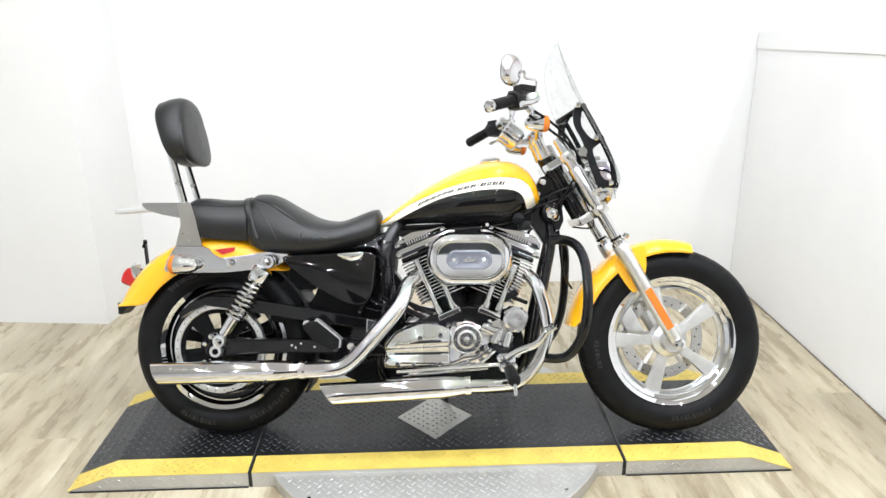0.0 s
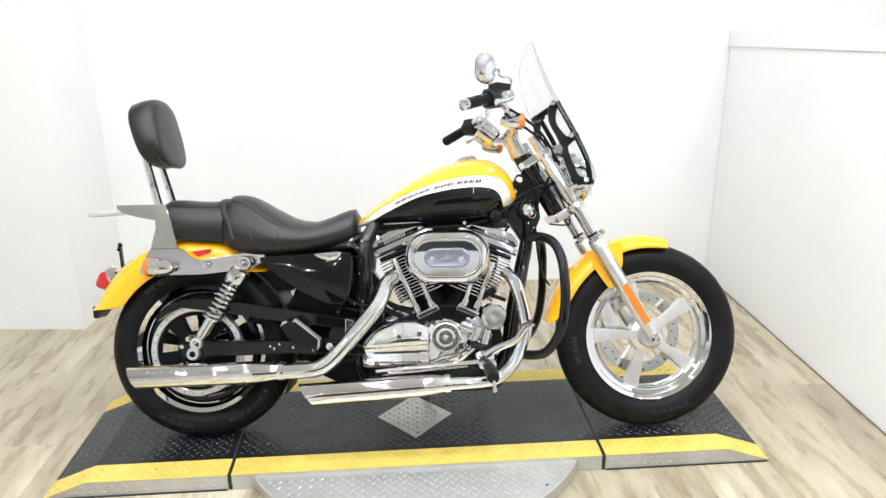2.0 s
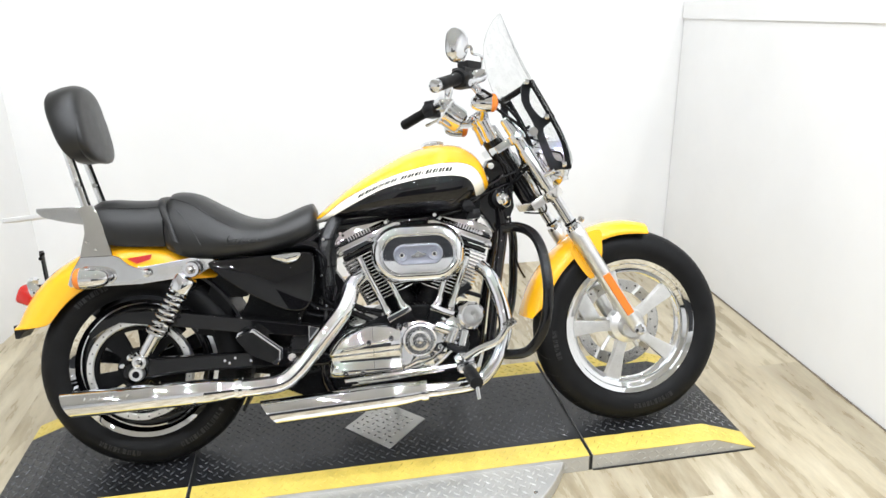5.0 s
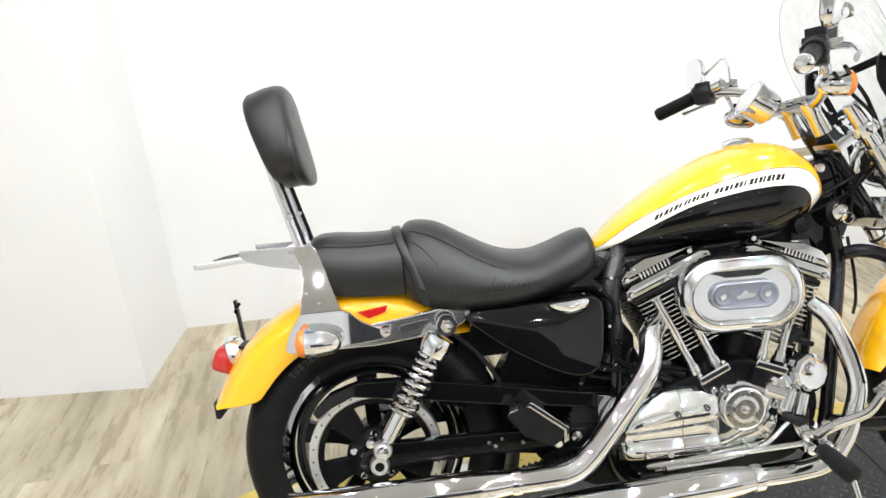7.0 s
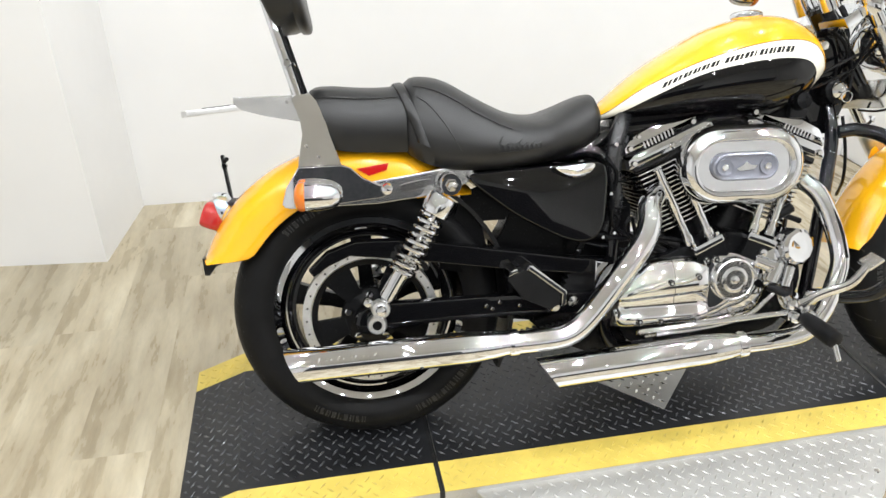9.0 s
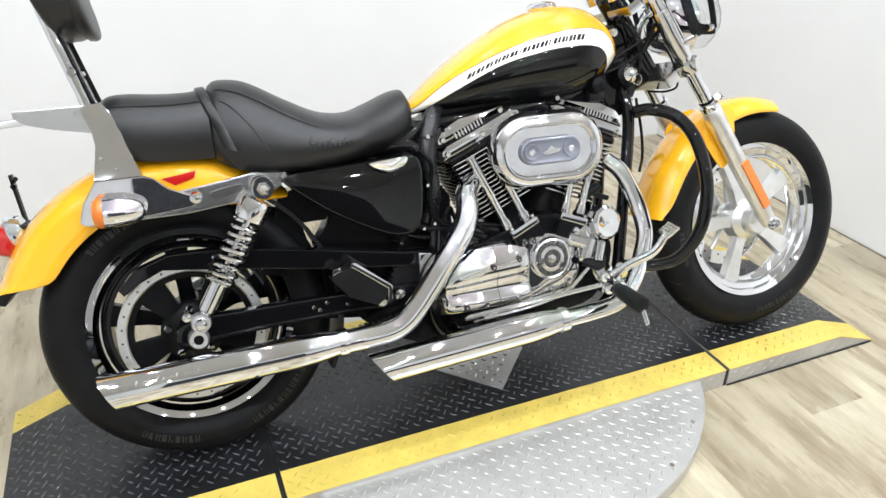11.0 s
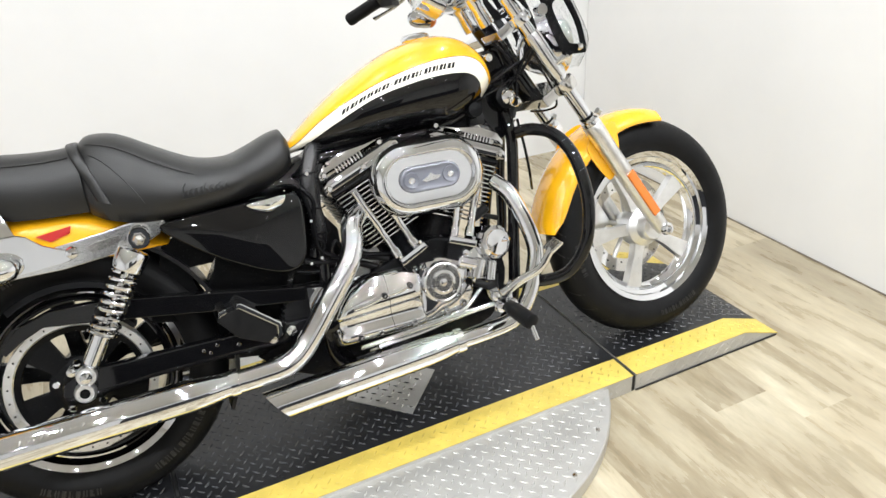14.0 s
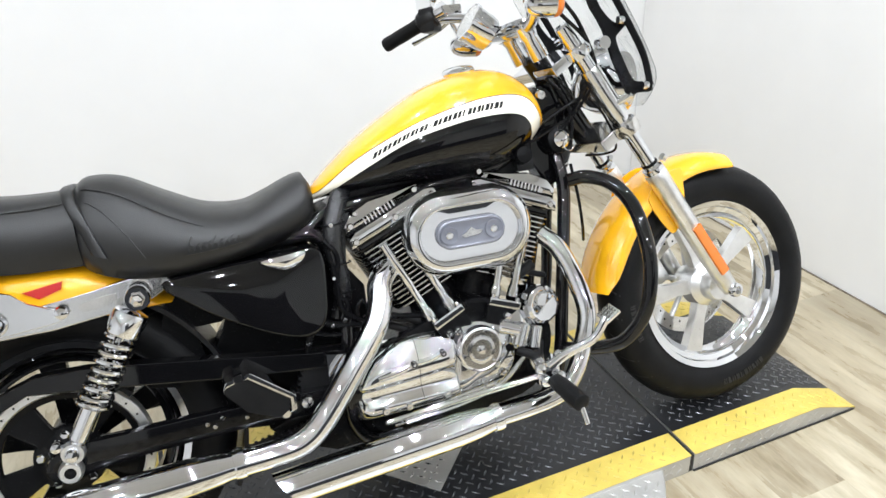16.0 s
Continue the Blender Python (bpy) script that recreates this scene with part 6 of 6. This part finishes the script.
# headlamp and its visor behind the screen
lamp_b = lathe(bmesh.new(), [(0.0, -0.095), (0.035, -0.090), (0.060, -0.070), (0.074, -0.035), (0.078, 0.0), (0.082, 0.006), (0.082, 0.018), (0.076, 0.024), (0.0, 0.028)], (1.305, 0.0, 0.872), (1, 0, -0.10), 40)
lamp_ob = fpart("headlamp", lamp_b, chrome, bike, "chrome headlamp")
fpart("lamp_lens", lathe(bmesh.new(), [(0.074, 0.024), (0.06, 0.032), (0.0, 0.038)], (1.305, 0.0, 0.872), (1, 0, -0.10), 32), mirror_glass, lamp_ob)
fpart("lamp_mount", block(bmesh.new(), (1.20, -0.03, 0.925), (1.29, 0.03, 0.955), 0.01), chrome, lamp_ob)

# windshield
CENTRE = [(0.822, 1.366), (0.868, 1.384), (0.919, 1.369), (1.021, 1.322), (1.14, 1.255), (1.258, 1.188), (1.338, 1.140)]
DRAW = [(0.80, -0.029), (1.14, -0.029), (1.25, -0.016), (1.338, 0.0)]
HALFW = [(0.808, 0.090), (0.822, 0.132), (0.835, 0.152), (0.865, 0.172), (0.92, 0.187), (1.00, 0.200), (1.10, 0.202), (1.20, 0.184), (1.27, 0.155), (1.31, 0.116), (1.332, 0.064), (1.338, 0.03)]


def shield_point(u, z):
    w = curve1(HALFW, z)
    y = u * w
    return Vector((curve1(CENTRE, z) + curve1(DRAW, z) - 1.6 * y * y, y, z))


sh = bmesh.new()
rows = []
levels = [0.808, 0.814, 0.822, 0.828, 0.838, 0.85, 0.865, 0.885, 0.91] + [0.94 + 0.03 * k for k in range(11)] + [1.26, 1.28, 1.30, 1.315, 1.326, 1.334, 1.338]
for z in levels:
    rows.append([shield_point(-1 + 2 * k / 24, z) for k in range(25)])
skin(sh, rows, False, False)
bmesh.ops.solidify(sh, geom=sh.faces[:], thickness=0.003)
shield_ob = fpart("windshield", sh, screen_clear, bike, "clear curved windshield on black brackets", 60)
edge = [shield_point(-1, z) for z in levels] + [shield_point(-1 + 2 * k / 12, levels[-1]) for k in range(1, 12)] + [shield_point(1, z) for z in reversed(levels)]
fpart("screen_edge", tube(bmesh.new(), edge, 0.0005, 6), satin_black, shield_ob, "dark screen edge")
for s in (-1, 1):
    y = s * 0.132
    spar = bmesh.new()
    plate(spar, smooth_outline([(1.184, 1.098), (1.200, 1.112), (1.222, 1.108), (1.214, 1.085), (1.222, 1.045), (1.248, 1.007), (1.271, 0.994), (1.292, 1.010), (1.299, 0.994), (1.273, 0.974), (1.262, 0.957), (1.280, 0.904), (1.299, 0.866), (1.340, 0.861), (1.343, 0.838), (1.305, 0.838), (1.285, 0.832), (1.272, 0.855), (1.248, 0.921), (1.231, 0.984), (1.196, 1.050)], 3), y - 0.005, y + 0.005, 0.002)
    for v in spar.verts:
        v.co.x -= 0.024 * min(1.0, max(0.0, (1.12 - v.co.z) / 0.08))
    br = fpart("screen_bracket", spar, satin_black, shield_ob, "black screen bracket", 40)
    strip = bmesh.new()
    strip_pts = [shield_point(s * min(0.97, 0.150 / curve1(HALFW, z)), z) + Vector((-0.008, 0, 0)) for z in (0.850, 0.92, 1.0, 1.06, 1.108)]
    tube(strip, spline(strip_pts, 5), 0.0085, 10, True, 0.35)
    fpart("screen_strip", strip, satin_black, shield_ob)
    for z in (0.853, 0.998, 1.104):
        p = shield_point(s * min(0.97, 0.150 / curve1(HALFW, z)), z)
        fpart("screen_bolt", lathe(bmesh.new(), [(0.0, 0.0), (0.008, 0.0), (0.010, 0.006), (0.008, 0.014), (0.0, 0.016)], p + Vector((-0.030, 0, 0)), (1, 0, 0), 14), chrome, shield_ob)
    fpart("bracket_clamp", lathe(bmesh.new(), [(0.0, -0.012), (0.014, -0.012), (0.016, 0.0), (0.014, 0.012), (0.0, 0.012)], (1.204, y, 0.955), (0, 1, 0), 18), chrome, br)
    fpart("bracket_clamp", rod(bmesh.new(), (1.225, s * 0.105, 0.815), (1.268, y, 0.838), 0.009, 12), chrome, br)
cross = tube(bmesh.new(), spline([(1.198, -0.130, 1.098), (1.165, -0.06, 1.080), (1.150, 0.0, 1.074), (1.165, 0.06, 1.080), (1.198, 0.130, 1.098)], 6), 0.010, 12, True, 0.7)
fpart("screen_crossbar", cross, satin_black, shield_ob, "black screen crossbar")

# cables and wiring
cables = (
    ([(1.035, -0.225, 1.07), (1.09, -0.17, 1.05), (1.16, -0.12, 1.00), (1.20, -0.09, 0.92), (1.16, -0.06, 0.82), (1.10, -0.06, 0.76)], 0.0045),
    ([(1.02, -0.21, 1.06), (1.10, -0.15, 1.02), (1.19, -0.10, 0.96), (1.215, -0.07, 0.88), (1.15, -0.05, 0.80), (1.09, -0.03, 0.76)], 0.0045),
    ([(1.02, 0.21, 1.05), (1.09, 0.14, 1.01), (1.17, 0.06, 0.93), (1.15, 0.05, 0.80), (1.06, 0.08, 0.70), (0.95, 0.12, 0.5)], 0.005),
    ([(1.20, -0.03, 0.86), (1.22, -0.085, 0.80), (1.255, -0.07, 0.725), (1.245, -0.04, 0.708), (1.19, -0.04, 0.712)], 0.003),
    ([(1.14, -0.05, 0.70), (1.145, -0.06, 0.62), (1.16, -0.04, 0.55), (1.20, 0.03, 0.50)], 0.004),
    ([(1.07, -0.06, 0.80), (1.13, -0.07, 0.83), (1.19, -0.06, 0.85)], 0.004),
    ([(0.62, -0.10, 0.44), (0.60, -0.11, 0.50), (0.585, -0.11, 0.47), (0.62, -0.10, 0.42)], 0.005),
    ([(0.545, -0.11, 0.62), (0.552, -0.115, 0.55), (0.556, -0.115, 0.49), (0.60, -0.11, 0.455)], 0.006),
)
cables += (
    ([(0.500, -0.105, 0.492), (0.515, -0.108, 0.472), (0.540, -0.108, 0.460), (0.585, -0.105, 0.452), (0.62, -0.09, 0.44)], 0.0085),
    ([(0.495, -0.100, 0.448), (0.525, -0.104, 0.440), (0.565, -0.104, 0.434), (0.60, -0.10, 0.418)], 0.006),
    ([(0.520, -0.112, 0.60), (0.524, -0.118, 0.54), (0.510, -0.118, 0.495), (0.478, -0.112, 0.440), (0.470, -0.10, 0.40)], 0.0075),
    ([(0.540, -0.108, 0.64), (0.563, -0.112, 0.60), (0.548, -0.114, 0.53), (0.568, -0.114, 0.503), (0.556, -0.11, 0.466)], 0.0055),
    ([(0.622, -0.11, 0.53), (0.640, -0.118, 0.49), (0.648, -0.112, 0.452), (0.70, -0.10, 0.43)], 0.004),
    ([(0.655, -0.10, 0.452), (0.69, -0.105, 0.446), (0.73, -0.10, 0.436)], 0.006),
    ([(1.175, -0.05, 0.815), (1.12, -0.075, 0.80), (1.06, -0.085, 0.778), (1.00, -0.09, 0.76)], 0.003),
    ([(1.10, -0.05, 0.90), (1.135, -0.055, 0.86), (1.15, -0.06, 0.80), (1.14, -0.06, 0.74)], 0.004),
    ([(1.108, -0.06, 0.79), (1.104, -0.066, 0.81), (1.112, -0.066, 0.826), (1.125, -0.06, 0.835)], 0.0025),
)
# small chrome studs added by the hoses to imitate lamp sparkles on black
for p in ((0.502, -0.114, 0.49), (0.530, -0.116, 0.462), (0.523, -0.122, 0.54), (0.500, -0.12, 0.478), (0.556, -0.118, 0.47), (0.475, -0.114, 0.435), (0.548, -0.116, 0.56), (0.516, -0.118, 0.512)):
    part("sparkle_stud", rod(bmesh.new(), p, (p[0], p[1] - 0.006, p[2]), 0.0042, 8), chrome, bike)
star = [(0.500 + r * math.cos(2 * math.pi * (k + o) / 28), 0.345 + r * math.sin(2 * math.pi * (k + o) / 28)) for k in range(28) for o, r in ((0.0, 0.054), (0.22, 0.060), (0.55, 0.060), (0.77, 0.054))]
sprocket_teeth = plate(bmesh.new(), star, -0.110, -0.086, 0.0)
part("belt_sprocket", sprocket_teeth, black_plastic, bike, "black toothed front sprocket")
for p, r in ((((1.205, -0.055, 0.905)), 0.008), ((1.19, -0.062, 0.93), 0.007), ((1.16, -0.055, 0.955), 0.008), ((1.225, -0.06, 0.87), 0.007), ((1.145, -0.05, 0.975), 0.006), ((1.21, -0.05, 0.84), 0.006)):
    fpart("yoke_bolt", lathe(bmesh.new(), [(0.0, -0.012), (r, -0.012), (r, 0.004), (r * 0.7, 0.009), (0.0, 0.010)], p, (-0.1, -1, 0.15), 6), chrome, bike)
for p, r in cables:
    (fpart if p[0][0] > 1.0 else part)("cable", tube(bmesh.new(), spline(p, 8), r, 8), satin_black, bike, "black control cable")
part("wiring_cover", block(bmesh.new(), (1.005, -0.060, 0.702), (1.05, 0.02, 0.735), 0.012), black_plastic, bike, "black wiring cover")
part("coil_plug", lathe(bmesh.new(), [(0.0, 0.0), (0.020, 0.0), (0.022, 0.01), (0.018, 0.03), (0.0, 0.032)], (1.003, -0.085, 0.742), (0, -1, 0.1), 18), satin_black, bike)

# tread pattern and raised sidewall ribs on the tyres
fpart("tread_pattern", tyre_grooves(FW, FR, 0.058, 30), seal_black, tyre_f, "", 0, "stuff")
tyre_r = [o for o in rear_wheel.children if o.name.startswith("tyre")][0]
part("tread_pattern", tyre_grooves(RW, RR, 0.070, 30), seal_black, tyre_r, "", 0, "stuff")


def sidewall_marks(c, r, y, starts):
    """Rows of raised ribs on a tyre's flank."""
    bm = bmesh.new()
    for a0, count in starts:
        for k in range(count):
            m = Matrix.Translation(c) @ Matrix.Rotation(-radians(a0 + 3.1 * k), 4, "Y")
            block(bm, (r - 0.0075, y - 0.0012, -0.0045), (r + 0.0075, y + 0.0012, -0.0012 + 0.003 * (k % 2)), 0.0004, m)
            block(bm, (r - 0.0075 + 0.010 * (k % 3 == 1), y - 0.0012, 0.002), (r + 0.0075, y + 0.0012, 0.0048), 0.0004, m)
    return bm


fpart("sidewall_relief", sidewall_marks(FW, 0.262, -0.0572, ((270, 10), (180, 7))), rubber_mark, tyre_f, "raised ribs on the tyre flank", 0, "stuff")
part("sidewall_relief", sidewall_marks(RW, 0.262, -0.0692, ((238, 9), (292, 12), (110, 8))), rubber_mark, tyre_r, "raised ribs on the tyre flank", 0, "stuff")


# ---- floor planks ----
plank_mesh = {}


def plank(x0, x1, y0, y1):
    key = (round(x1 - x0, 3), round(y1 - y0, 3))
    if key not in plank_mesh:
        w, h = key
        bm = block(bmesh.new(), (0, 0, -0.0055), (w, h, 0.0), 0.00025)
        me = bpy.data.meshes.new("plank")
        bm.to_mesh(me)
        bm.free()
        me.materials.append(oak)
        plank_mesh[key] = me
    ob = new("plank", plank_mesh[key])
    ob.parent = floor
    ob.location = (x0, y0, 0.0)


PW, PL = 0.184, 1.22
rng = random.Random(4)
x = -2.40
while x < 2.36:
    y = -2.2 - PL * rng.random()
    x1 = min(x + PW - 0.0003, 2.398)
    while y < 1.40:
        top = min(y + PL - 0.0003, 1.42)
        lo = max(y, -2.6)
        if top - lo > 0.05:
            plank(x, x1, lo, top)
        y += PL
    x += PW
